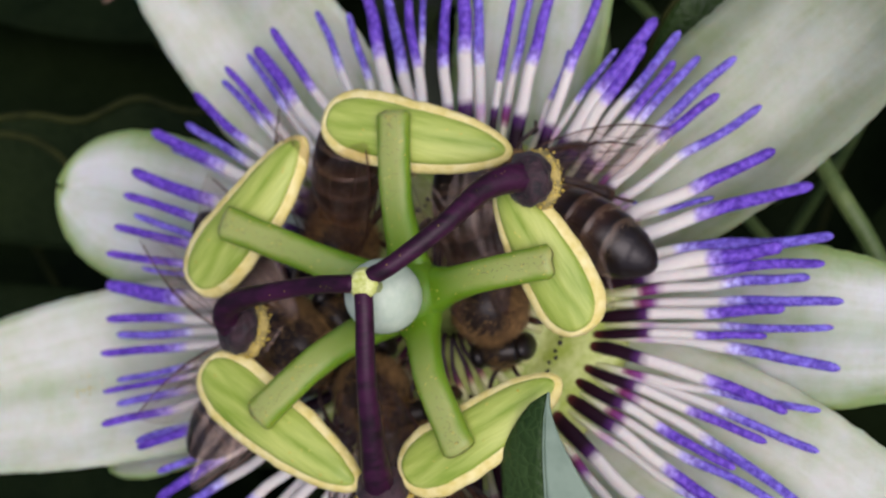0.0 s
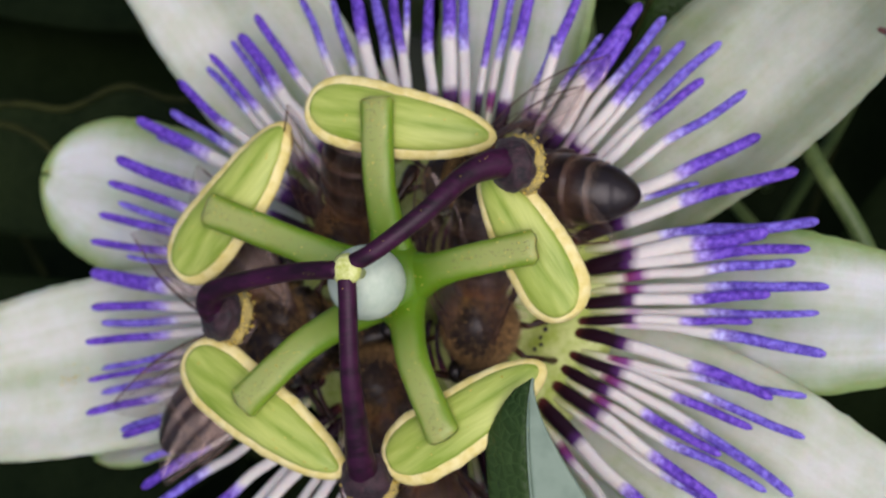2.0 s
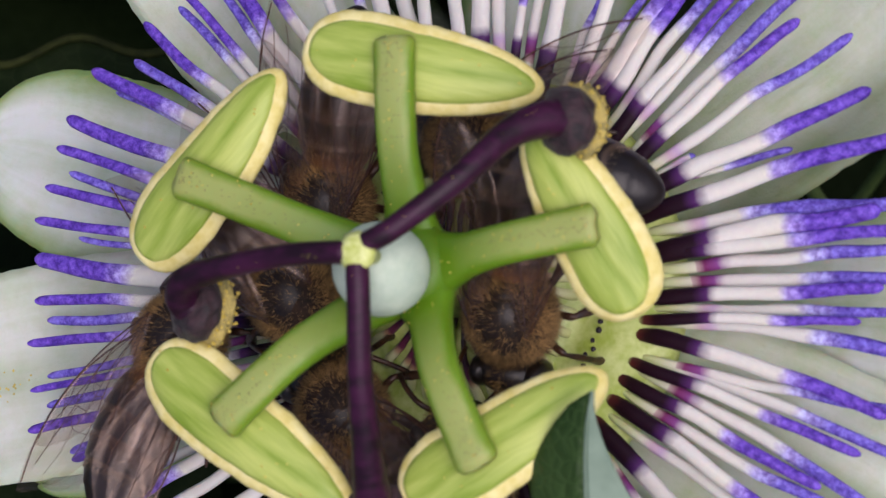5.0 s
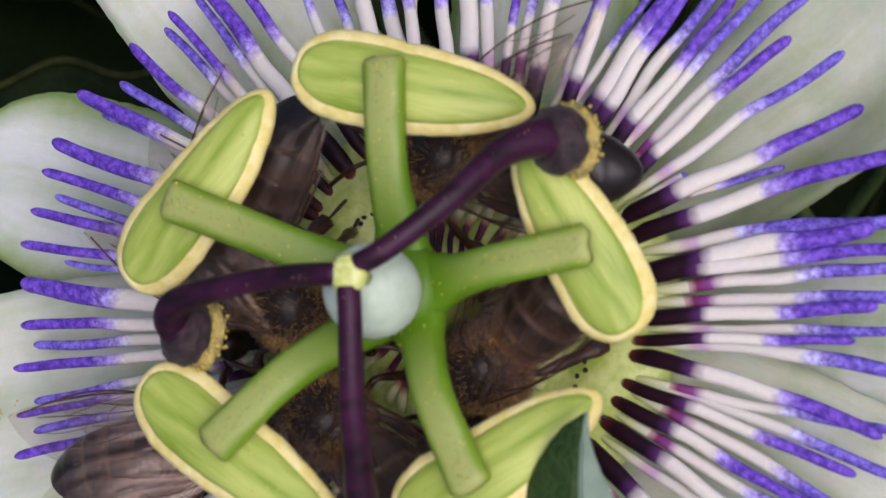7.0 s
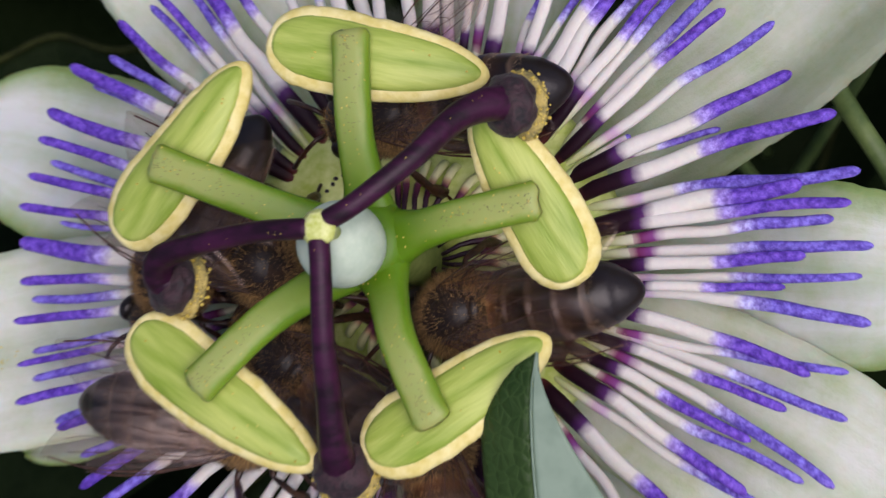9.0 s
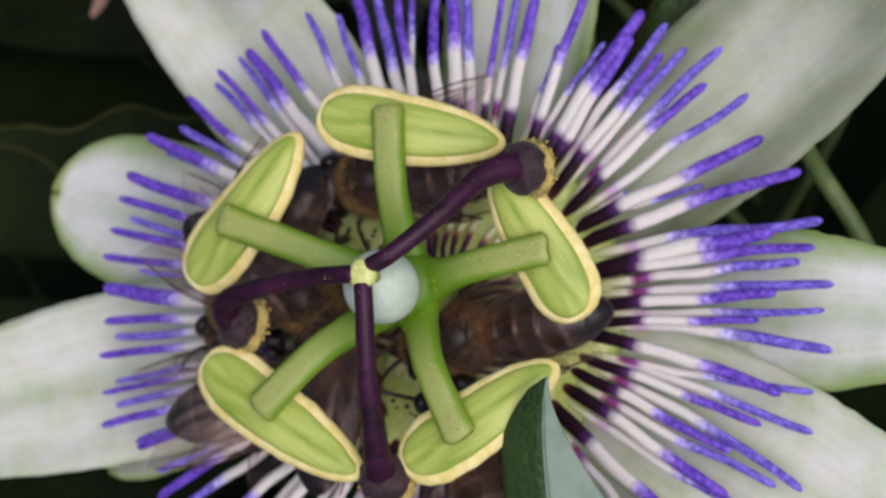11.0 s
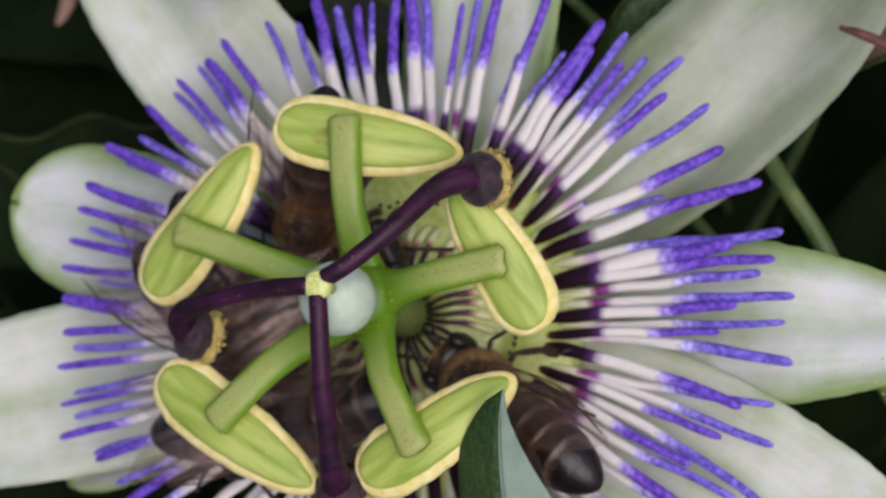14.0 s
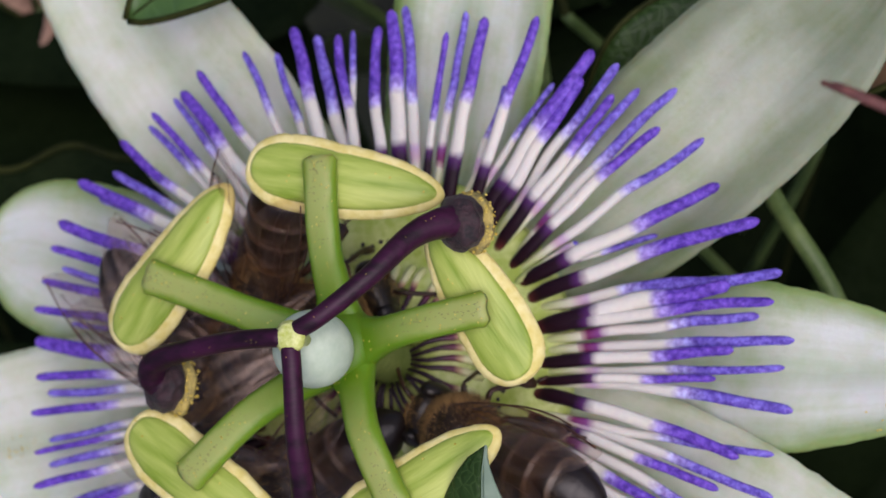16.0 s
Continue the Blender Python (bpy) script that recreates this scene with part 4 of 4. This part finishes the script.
def make_front_leaf():
    """The young leaf before the flower: its dark upper side and, turned over along the rib, the pale underside."""
    leaf = thing("vine_leaf", "young folded vine leaf, dark green above and pale beneath", "leaf")

    def rib(s):
        return Vector((9.55 + 0.85 * math.exp(-s / 0.1) + 0.9 * max(0.0, s - 0.32), -5.7 - 22 * s, 14.5 - 9 * s))

    def dark(s, w):
        edge = 0.5 * (1 - w)
        wide = 2.95 * min(1.0, (s / 0.16) ** 0.6) * (1 - 0.5 * max(0.0, s - 0.55) / 0.45)
        return rib(s) + Vector((-edge * wide, 0, -0.8 * edge * edge * wide * 0.4 + 0.10 * noise.noise((s * 6, w * 2, 1))))

    def pale(s, w):
        edge = 0.5 * (1 + w)
        wide = 14.0 * s ** 1.3 if s < 0.6 else 7.2 + 4 * (s - 0.6)
        return rib(s) + Vector((0.06 + edge * wide, 0.0, -0.42 * edge * wide + 0.02 * noise.noise((s * 2, w, 6))))

    part("upper_side", sheet(bmesh.new(), dark, 34, 14, 0.22), leaf_front, leaf, "dark green upper side with a net of veins")
    part("underside", sheet(bmesh.new(), pale, 34, 14, 0.22), leaf_under, leaf, "pale blue-green underside")
    pts = [rib(float(k)) + Vector((0.03, 0, 0.1)) for k in np.linspace(0, 1, 16)]
    part("midrib", sweep(bmesh.new(), pts, ease([0.05, 0.12], 16), ease([0.05, 0.12], 16), 6), leaf_under, leaf)
    pts = bend([rib(0.97), (10.5, -34, 1), (14, -46, -25), (20, -55, -70)], 6)
    part("leaf_stalk", sweep(bmesh.new(), pts, [0.5] * len(pts), [0.5] * len(pts), 8), stem_green, leaf)


make_front_leaf()


# ---- honey bees ----
def make_bee():
    """A honey bee that looks along +x; its origin is in the middle of the thorax."""
    bee = thing("honey_bee", "brown furry honey bee with dark banded abdomen feeding in the flower", "bee", "bees on the flower")
    rng = random.Random(77)
    part("thorax", blob(bmesh.new(), (0, 0, 0), (2.1, 1.95, 1.75), 26, 16, rough=0.06), bee_fur, bee, "brown furry thorax")
    # the bald plate on its back and the small shield behind it
    part("back_plate", blob(bmesh.new(), (-0.05, 0, 0.78), (1.45, 1.32, 1.02), 20, 12), bee_plate, bee, "dark bare plate on the back")
    part("scutellum", blob(bmesh.new(), (-1.25, 0, 0.95), (0.45, 0.85, 0.45), 16, 10), bee_plate, bee)

    def one_hair(bm, p, out, length, thick=0.0125):
        side = out.cross(Vector((rng.uniform(-1, 1), rng.uniform(-1, 1), 1))).normalized() * thick
        other = out.cross(side).normalized() * thick * 0.85
        tip = p + out * length * rng.uniform(0.6, 1.2)
        a, b, c, t = [bm.verts.new(v * MM) for v in (p + side, p - side, p + other, tip)]
        for tri in ((a, b, t), (b, c, t), (c, a, t)):
            bm.faces.new(tri)

    def hairs(count, centre, radii, length, low, bald=0.70):
        bm = bmesh.new()
        while count:
            d = Vector((rng.gauss(0, 1), rng.gauss(0, 1), rng.gauss(0, 1))).normalized()
            if d.z < low or (d.z > bald + rng.uniform(-0.10, 0.12) and d.x > -0.75 and rng.random() > 0.16):
                continue
            count -= 1
            p = Vector([c + r * k for c, r, k in zip(centre, radii, d)])
            out = (d + Vector((rng.uniform(-0.5, 0.2), rng.uniform(-0.35, 0.35), rng.uniform(-0.1, 0.4)))).normalized()
            one_hair(bm, p, out, length)
        return bm

    tagged(part("thorax_hair", hairs(11000, (0, 0, 0), (2.05, 1.9, 1.7), 0.55, -0.6, 0.72), bee_hair, bee, "fine tawny hair"), kind="stuff")
    # abdomen: six overlapping rings, each ending in a step
    edges = [0.0, 0.19, 0.36, 0.53, 0.70, 0.85, 1.0]
    long, prof, coords = 7.7, [], []

    def girth(s):
        return 2.0 * max(0.0, 1 - ((0.42 - s) / 0.5) ** 2) ** 0.5 if s < 0.42 else 2.0 * max(0.0, 1 - ((s - 0.42) / 0.58) ** 2.2) ** 0.58

    for a, b in zip(edges, edges[1:]):
        for k in range(7):
            s = a + (b - a) * (0.02 + 0.96 * (k / 6 if b < 1 else math.sin(k / 6 * 1.5708)))
            prof.append((max(0.12, girth(s) * ((0.965 if b < 1 else 0.985) + (0.05 if b < 1 else 0.0) * (k / 6) ** 0.7)), s * long))
            coords.append(s)
    bm = lathe(bmesh.new(), prof, 30, coords)

    def droop(v):
        x, y, z = v
        return Vector((-1.5 * MM - z, y, x * 0.86 - 0.25 * MM - z * z * 20))

    for v in bm.verts:
        v.co = droop(v.co)
    part("abdomen", bm, bee_abdomen, bee, "dark brown abdomen with narrow pale bands")
    # a band of pale hair at the front of each ring, longer and tawny at the waist
    for hair_of, mat, label in ((range(0, 1), bee_hair, "tawny hair at the waist"), (range(1, 5), bee_pale_hair, "narrow bands of pale hair")):
        bm = bmesh.new()
        for ring in hair_of:
            for _ in range(900 if ring == 0 else 260):
                s = edges[ring] + (rng.uniform(0.0, 0.16) if ring == 0 else rng.uniform(0.005, 0.05))
                a = rng.uniform(-2.3, 2.3)
                r = girth(s) * 0.97
                p = droop(Vector((r * math.cos(a), r * math.sin(a), s * long)) * MM) / MM
                out = Vector((-1.1, math.sin(a) * 0.55 + rng.uniform(-0.2, 0.2), math.cos(a) * 0.55)).normalized()
                one_hair(bm, p, out, 0.55 if ring == 0 else 0.24, 0.016 if ring == 0 else 0.010)
        tagged(part("abdomen_hair", bm, mat, bee, label), kind="stuff")
    # head with eyes, feelers and tongue
    head = part("head", blob(bmesh.new(), (2.75, 0, -0.35), (1.0, 1.7, 1.45), 24, 14), bee_black, bee, "dark head")
    tagged(part("face_hair", hairs(900, (2.8, 0, -0.3), (0.95, 1.0, 1.4), 0.40, -0.5, 2.0), bee_hair, head, "short tawny hair on the face"), kind="stuff")
    for side in (1, -1):
        part("eye", blob(bmesh.new(), (2.75, side * 1.32, -0.2), (0.78, 0.60, 1.18), 18, 12), bee_black, head, "large dark eye")
        pts = bend([(3.55, side * 0.35, 0.0), (4.1, side * 0.8, 0.7), (5.2, side * 1.35, 0.3), (6.1, side * 1.7, -0.4)], 4)
        part("antenna", sweep(bmesh.new(), pts, [0.13] * len(pts), [0.13] * len(pts), 6), bee_leg, head)
    pts = bend([(3.3, 0, -1.4), (3.7, 0, -2.4), (3.6, 0, -3.2)], 4)
    part("tongue", sweep(bmesh.new(), pts, ease([0.3, 0.1], len(pts)), ease([0.2, 0.1], len(pts)), 6), bee_leg, head)
    # legs, the hind pair with its broad shin
    for side in (1, -1):
        for n, (x0, reach, back) in enumerate(((1.2, 2.2, 1.5), (0.0, 2.8, -0.6), (-1.0, 1.0, -2.6))):
            joints = [Vector((x0, side * 1.1, -1.1)), Vector((x0 + back * 0.30, side * (1.2 + reach * 0.55), -0.6)), Vector((x0 + back * 0.72, side * (1.2 + reach * 0.85), -2.2)),
                      Vector((x0 + back * 1.05, side * (1.2 + reach * 0.95), -3.5)), Vector((x0 + back * 1.45, side * (1.3 + reach * 1.12), -4.0))]
            fat = 0.22 + 0.07 * n
            pts, wide = [], []
            for k, (p, q) in enumerate(zip(joints, joints[1:])):
                for u, w in ((0.04, 0.6), (0.5, 1.0), (0.9, 0.95)):
                    pts.append(p.lerp(q, u))
                    wide.append(w * (0.2, fat * 0.85, fat * 1.25, 0.10)[k])
            pts.append(joints[-1])
            wide.append(0.07)
            part("leg", sweep(bmesh.new(), pts, wide, [0.72 * w for w in wide], 8), bee_leg, bee)
    # wings: a fore and a hind wing on either side, with their veins
    for side in (1, -1):
        for kind, length, half, root, spread, rise in (("forewing", 10.2, 1.95, (0.4, 1.35, 1.45), 8, 0.8), ("hindwing", 7.2, 1.35, (-0.5, 1.4, 1.2), 15, 0.6)):
            def outline(s, w, length=length, half=half, rise=rise):
                lead = 0.42 * half * math.sin(math.pi * s) ** 0.7
                trail = -half * (1.25 * math.sin(math.pi * min(1, s ** 1.25)) ** 0.75 + 0.06)
                y = (lead + 0.05) * max(0, (1 + w) / 2) + trail * max(0, (1 - w) / 2)
                fold = 0.05 * math.sin(w * 9 + s * 7) + 0.035 * math.sin(w * 17 - s * 5)
                return (-length * s, y, rise * math.sin(s * 2.2) - 0.12 * w * w + fold * min(1.0, s * 3))
            bm = sheet(bmesh.new(), outline, 26, 14, 0.03)
            flip = Matrix.Diagonal((1, side, 1, 1))
            if side < 0:
                bm.transform(flip)
                bmesh.ops.reverse_faces(bm, faces=bm.faces)
            m = Matrix.Translation(Vector((root[0], root[1] * side, root[2] + (0.08 if side > 0 else 0.0))) * MM) @ Euler((radians(-10 * side), radians(-2), radians(-spread * side))).to_matrix().to_4x4()
            wing = part(kind, bm, bee_wing, bee, "clear brownish wing")
            wing.matrix_basis = m
            bm = bmesh.new()
            for thick, lines in ((0.045, [(0.0, 1), (0.25, 1), (0.5, 0.99), (0.75, 0.95), (0.96, 0.6)]), (0.026, [(0.0, 0.7), (0.25, 0.55), (0.5, 0.42), (0.85, 0.35)]), (0.022, [(0.0, 0.3), (0.3, -0.1), (0.55, -0.4), (0.72, -0.6)]),
                                 (0.017, [(0.38, 0.46), (0.44, 0.1), (0.42, -0.24)]), (0.017, [(0.56, 0.42), (0.62, 0.05), (0.60, -0.45)]), (0.017, [(0.5, 0.99), (0.58, 0.7), (0.72, 0.38)]),
                                 (0.015, [(0.62, 0.05), (0.75, -0.15), (0.86, -0.3)]), (0.015, [(0.0, -0.1), (0.3, -0.7), (0.5, -0.9)])):
                pts = [Vector(outline(s, w)) + Vector((0, 0, 0.03)) for s, w in lines]
                pts = [Vector((p.x, p.y * side, p.z)) for p in pts]
                sweep(bm, bend(pts, 5), [thick] * (5 * (len(pts) - 1) + 1), [0.02] * (5 * (len(pts) - 1) + 1), 4)
            tagged(part("venation", bm, bee_vein, wing, "brown wing veins"), kind="stuff")
    # its size among the flower's parts
    for ob in bee.children_recursive:
        ob.data.transform(Matrix.Diagonal((1.08, 1.08, 1.08, 1)))
        ob.location *= 1.08
    return bee


# seconds, x, y, z of the thorax (mm), heading and dip of the head (degrees)
WAYS = {
    "first": [(0, 4.3, 6.9, 5.0, 153, 8), (0.5, 4.1, 7.0, 5.0, 156, 8), (1, 4.5, 6.4, 5.0, 162, 8), (1.5, 4.4, 6.0, 5.0, 164, 8), (2, 3.1, 6.6, 5.0, 175, 8), (2.5, 3.0, 6.8, 5.0, 177, 8), (3, 2.9, 6.9, 5.0, 177, 8), (3.2, 2.7, 6.4, 5.0, 181, 8), (5.5, -0.3, 6.5, 5.0, 165, 8), (6, -0.9, 6.6, 5.0, 167, 8), (6.5, -0.5, 7.0, 5.0, 172, 8), (7, -0.5, 7.1, 5.0, 175, 8), (7.5, -0.1, 7.2, 5.0, 176, 8), (8, -3.4, 8.7, 5.0, 183, 8), (8.5, -1.9, 7.5, 5.0, 184, 8), (9, -1.4, 7.6, 5.0, 188, 8), (9.5, -2.8, 7.9, 5.0, 185, 8), (10, -4.3, 7.8, 5.0, 184, 8), (10.2, -4.4, 7.8, 5.0, 184, 8), (12.5, -5.3, 5.2, 5.0, 198, 16), (13, -5.4, 4.8, 5.0, 217, 26), (13.5, -5.9, 4.8, 5.0, 233, 42), (14, -6.0, 5.0, 5.0, 248, 42), (14.5, -7.1, 4.5, 5.0, 243, 42), (15, -7.1, 4.9, 5.0, 242, 42), (15.5, -7.6, 3.9, 5.0, 238, 42), (16, -7.4, 4.0, 5.0, 240, 42)],
    "second": [(0, -7.3, 3.9, 4.4, 250, 44), (0.5, -7.2, 4.0, 4.4, 251, 44), (1, -6.4, 3.6, 4.4, 251, 44), (1.5, -6.3, 3.7, 4.4, 250, 44), (2, -5.6, 3.3, 4.4, 250, 44), (2.5, -5.8, 3.4, 4.4, 251, 44), (3, -6.1, 3.7, 4.4, 253, 44), (3.2, -6.1, 3.7, 4.4, 253, 44), (5.5, -7.8, 3.7, 4.4, 261, 14), (6, -8.2, 3.9, 4.4, 261, 14), (6.5, -8.6, 3.2, 4.4, 257, 14), (7, -12.0, 1.1, 4.4, 245, 14), (7.5, -13.5, -0.3, 4.4, 236, 14), (8, -14.2, -1.6, 4.4, 236, 14), (8.5, -14.3, -1.3, 4.4, 236, 14), (9, -14.1, -1.0, 4.4, 238, 14), (9.5, -14.2, -1.0, 4.4, 236, 14), (10, -14.1, -0.4, 4.4, 235, 14), (10.2, -14.0, -0.4, 4.4, 235, 14), (12.5, -12.9, 1.0, 4.4, 239, 14), (13, -11.9, -1.1, 4.4, 250, 14), (13.5, -11.5, -2.1, 4.4, 273, 14), (14, -10.2, -1.2, 4.4, 301, 14), (14.5, -9.2, -0.8, 4.4, 320, 14), (15, -8.1, 1.3, 4.4, 330, 14), (15.5, -8.6, 0.9, 4.4, 332, 14), (16, -8.9, 0.9, 4.4, 334, 14)],
    "third": [(0, 2.6, 0.0, 4.4, 281, 22), (0.5, 2.9, 0.0, 4.4, 280, 22), (1, 4.1, -0.7, 4.4, 276, 22), (1.5, 3.9, -1.2, 4.4, 271, 22), (2, 3.1, -2.1, 4.4, 264, 22), (2.5, 3.1, -2.0, 4.4, 266, 22), (3, 3.2, -2.0, 4.4, 266, 22), (3.2, 2.9, -1.9, 4.4, 266, 22), (5.5, 2.5, -1.6, 4.4, 258, 22), (6, 1.8, -2.7, 4.4, 247, 22), (6.5, 2.2, -2.6, 4.4, 233, 22), (7, 1.9, -3.2, 4.4, 221, 22), (7.5, 3.4, -3.5, 4.4, 193, 8), (8, 2.9, -3.7, 4.4, 192, 8), (8.5, 2.7, -3.4, 4.4, 189, 8), (9, 2.6, -3.1, 4.4, 188, 8), (9.5, 2.3, -2.6, 4.4, 190, 8), (10, 1.3, -2.6, 4.4, 189, 8), (10.2, 1.2, -2.6, 4.4, 189, 8), (12.5, -2.6, -3.3, 4.4, 193, 8), (13, -6.1, -5.3, 4.4, 191, 8), (13.5, -8.4, -5.5, 4.4, 177, 12), (14, -8.9, -7.8, 4.4, 196, 12), (14.5, -7.1, -8.1, 4.4, 212, 12), (16, -7.0, -9.0, 4.4, 212, 12)],
    "fourth": [(0, -9.4, -2.9, 5.2, 43, 8), (0.5, -9.6, -3.2, 5.2, 40, 8), (1, -10.0, -3.4, 5.2, 40, 8), (1.5, -9.8, -3.8, 5.2, 38, 8), (2, -10.0, -3.5, 5.2, 41, 8), (2.5, -10.0, -3.5, 5.2, 41, 8), (3, -10.6, -4.3, 5.2, 53, 8), (3.2, -10.6, -3.8, 5.2, 55, 8), (5.5, -15.2, -2.9, 5.2, 67, 8), (6, -15.1, -2.6, 5.2, 62, 8), (6.5, -15.1, -2.6, 5.2, 50, 8), (7, -11.1, -7.1, 5.2, 12, 8), (7.4, -11.5, -8.5, 5.2, 3, 8), (7.7, -11.3, -8.2, 5.2, 0, 8), (8, -11.5, -9.4, 5.2, -5, 8), (8.5, -9.4, -9.2, 5.2, -4, 8), (9, -9.2, -9.0, 5.2, -6, 8), (9.5, -9.1, -8.2, 5.2, -2, 8), (10, -8.8, -6.0, 5.2, 9, 8), (10.2, -8.9, -5.9, 5.2, 10, 8), (12.5, -8.1, -5.7, 5.2, 15, 8), (13, -7.9, -6.3, 5.2, 9, 8), (13.5, -7.5, -6.7, 5.2, 7, 8), (14, -6.7, -6.8, 5.2, 6, 8), (14.5, -6.7, -6.2, 5.2, 9, 8), (15, -6.8, -6.5, 5.2, 8, 8), (15.5, -5.9, -8.0, 5.2, 1, 8), (16, -5.7, -7.9, 5.2, 4, 8)],
    "fifth": [(0, -0.9, -9.7, 5.0, 114, 8), (3.2, 0.2, -10.0, 5.0, 114, 8), (8.5, 1.8, -9.2, 5.0, 105, 8), (9.5, 0.7, -10.8, 5.0, 102, 8), (10.2, 0.5, -9.2, 5.0, 103, 8), (12.3, 4.5, -8.4, 5.0, 136, 8), (12.5, 4.8, -8.1, 5.0, 136, 8), (12.8, 5.3, -7.0, 5.0, 136, 8), (13, 5.8, -6.2, 5.0, 136, 8), (13.5, 5.1, -4.1, 5.0, 137, 8), (14, 5.3, -5.0, 5.0, 144, 14), (14.5, 4.6, -5.3, 5.0, 159, 14), (15, 5.3, -4.0, 5.0, 155, 14), (15.5, 5.2, -4.4, 5.0, 155, 14), (16, 5.1, -4.7, 5.0, 156, 14)],
    "sixth": [(0, -4.8, -5.6, 4.4, 110, 8), (1, -3.1, -5.9, 4.4, 103, 8), (2, -3.2, -5.7, 4.4, 111, 8), (3.2, -4.6, -5.4, 4.4, 127, 8), (5.5, -6.1, -6.7, 4.4, 138, 8), (6, -6.4, -6.7, 4.4, 142, 8), (6.5, -6.9, -6.3, 4.4, 140, 8), (7, -6.3, -5.7, 4.4, 139, 8), (7.4, -6.1, -5.9, 4.4, 137, 8), (8, -5.3, -6.8, 4.4, 135, 8), (8.5, -7.5, -5.9, 4.4, 146, 8), (9, -7.2, -5.6, 4.4, 143, 8), (10.2, -6.8, -3.7, 4.4, 116, 8), (12.5, -7.7, -0.5, 4.4, 29, 8), (13.5, -5.4, 1.1, 4.4, 25, 8), (14, -4.0, 2.3, 4.4, 28, 8), (14.5, -3.8, 3.2, 4.4, 28, 8), (15, -3.3, 2.7, 4.4, 27, 8), (16, -3.5, 2.4, 4.4, 26, 8)],
    "seventh": [(0, -10.5, -2.0, 4.8, -48, 8), (1.5, -10.0, -2.2, 4.8, -45, 8), (3.2, -9.1, -1.5, 4.8, -50, 8), (5.5, -8.7, -0.6, 4.8, -47, 8), (6, -8.7, -0.3, 4.8, -48, 8), (7, -8.2, -0.2, 4.8, -35, 8), (7.4, -8.9, -1.0, 4.8, -40, 8), (8, -8.1, -0.5, 4.8, -33, 8), (8.5, -8.7, -0.4, 4.8, -37, 8), (9, -8.5, -0.5, 4.8, -32, 8), (9.5, -9.3, -0.2, 4.8, -31, 8), (10.2, -9.1, 0.2, 4.8, -33, 8), (12.5, -9.9, -1.2, 4.8, -24, 8), (13.5, -10.2, -2.1, 4.8, -30, 8), (14, -10.6, -2.2, 4.8, -39, 8), (14.5, -10.6, -2.2, 4.8, -54, 8), (15, -11.5, -1.2, 4.8, -55, 8), (15.5, -12.0, -1.1, 4.8, -53, 8), (16, -12.4, -1.5, 4.8, -52, 8)],
}


def make_bees():
    one = make_bee()
    made = {}
    for n, key in enumerate(WAYS):
        made[key] = one if n == 0 else copy_thing(one, Matrix())
    flying = copy_thing(one, Matrix())
    tagged(flying, "honey bee in flight above the flower with spread wings", "bee")
    for wing in flying.children:
        if "wing" in wing.name:
            root = wing.matrix_basis.translation.copy()
            turn = Matrix.Rotation(radians(-62 if root.y > 0 else 62), 4, "Z")
            wing.matrix_basis = Matrix.Translation(root) @ turn @ Matrix.Translation(-root) @ wing.matrix_basis
    return made, flying


bees, flying_bee = make_bees()


def motions():
    for key, rows in WAYS.items():
        walk(bees[key], [(t, mpose(x, y, z, 0, dip, turn)) for t, x, y, z, turn, dip in rows])
    # the first bee holds one pair of wings aside until it moves on
    for wing in bees["first"].children:
        if "wing" in wing.name and wing.matrix_basis.translation.y < 0:
            shut = wing.matrix_basis.copy()
            aside = shut.copy()
            aside.translation = (0, 0, 0)
            aside = Matrix.Translation(shut.translation) @ Matrix.Rotation(radians(27 if "fore" in wing.name else 20), 4, "Z") @ aside
            walk(wing, [(0, aside), (10.2, aside), (11.6, shut), (16, shut)])
    walk(flying_bee, [(0, mpose(75, -90, 22, 0, -12, 118)), (7.5, mpose(70, -80, 22, 0, -12, 118)), (7.9, mpose(32.6, -17.9, 22, 10, -12, 120)), (8, mpose(27.6, -6.8, 22, 10, -12, 120)), (8.1, mpose(22.7, 4.8, 22, 10, -12, 120)), (8.2, mpose(17.6, 17.2, 22, 10, -12, 120)), (8.7, mpose(-5, 90, 40, 0, -10, 112)), (16, mpose(-20, 200, 70, 0, 0, 105))])


motions()
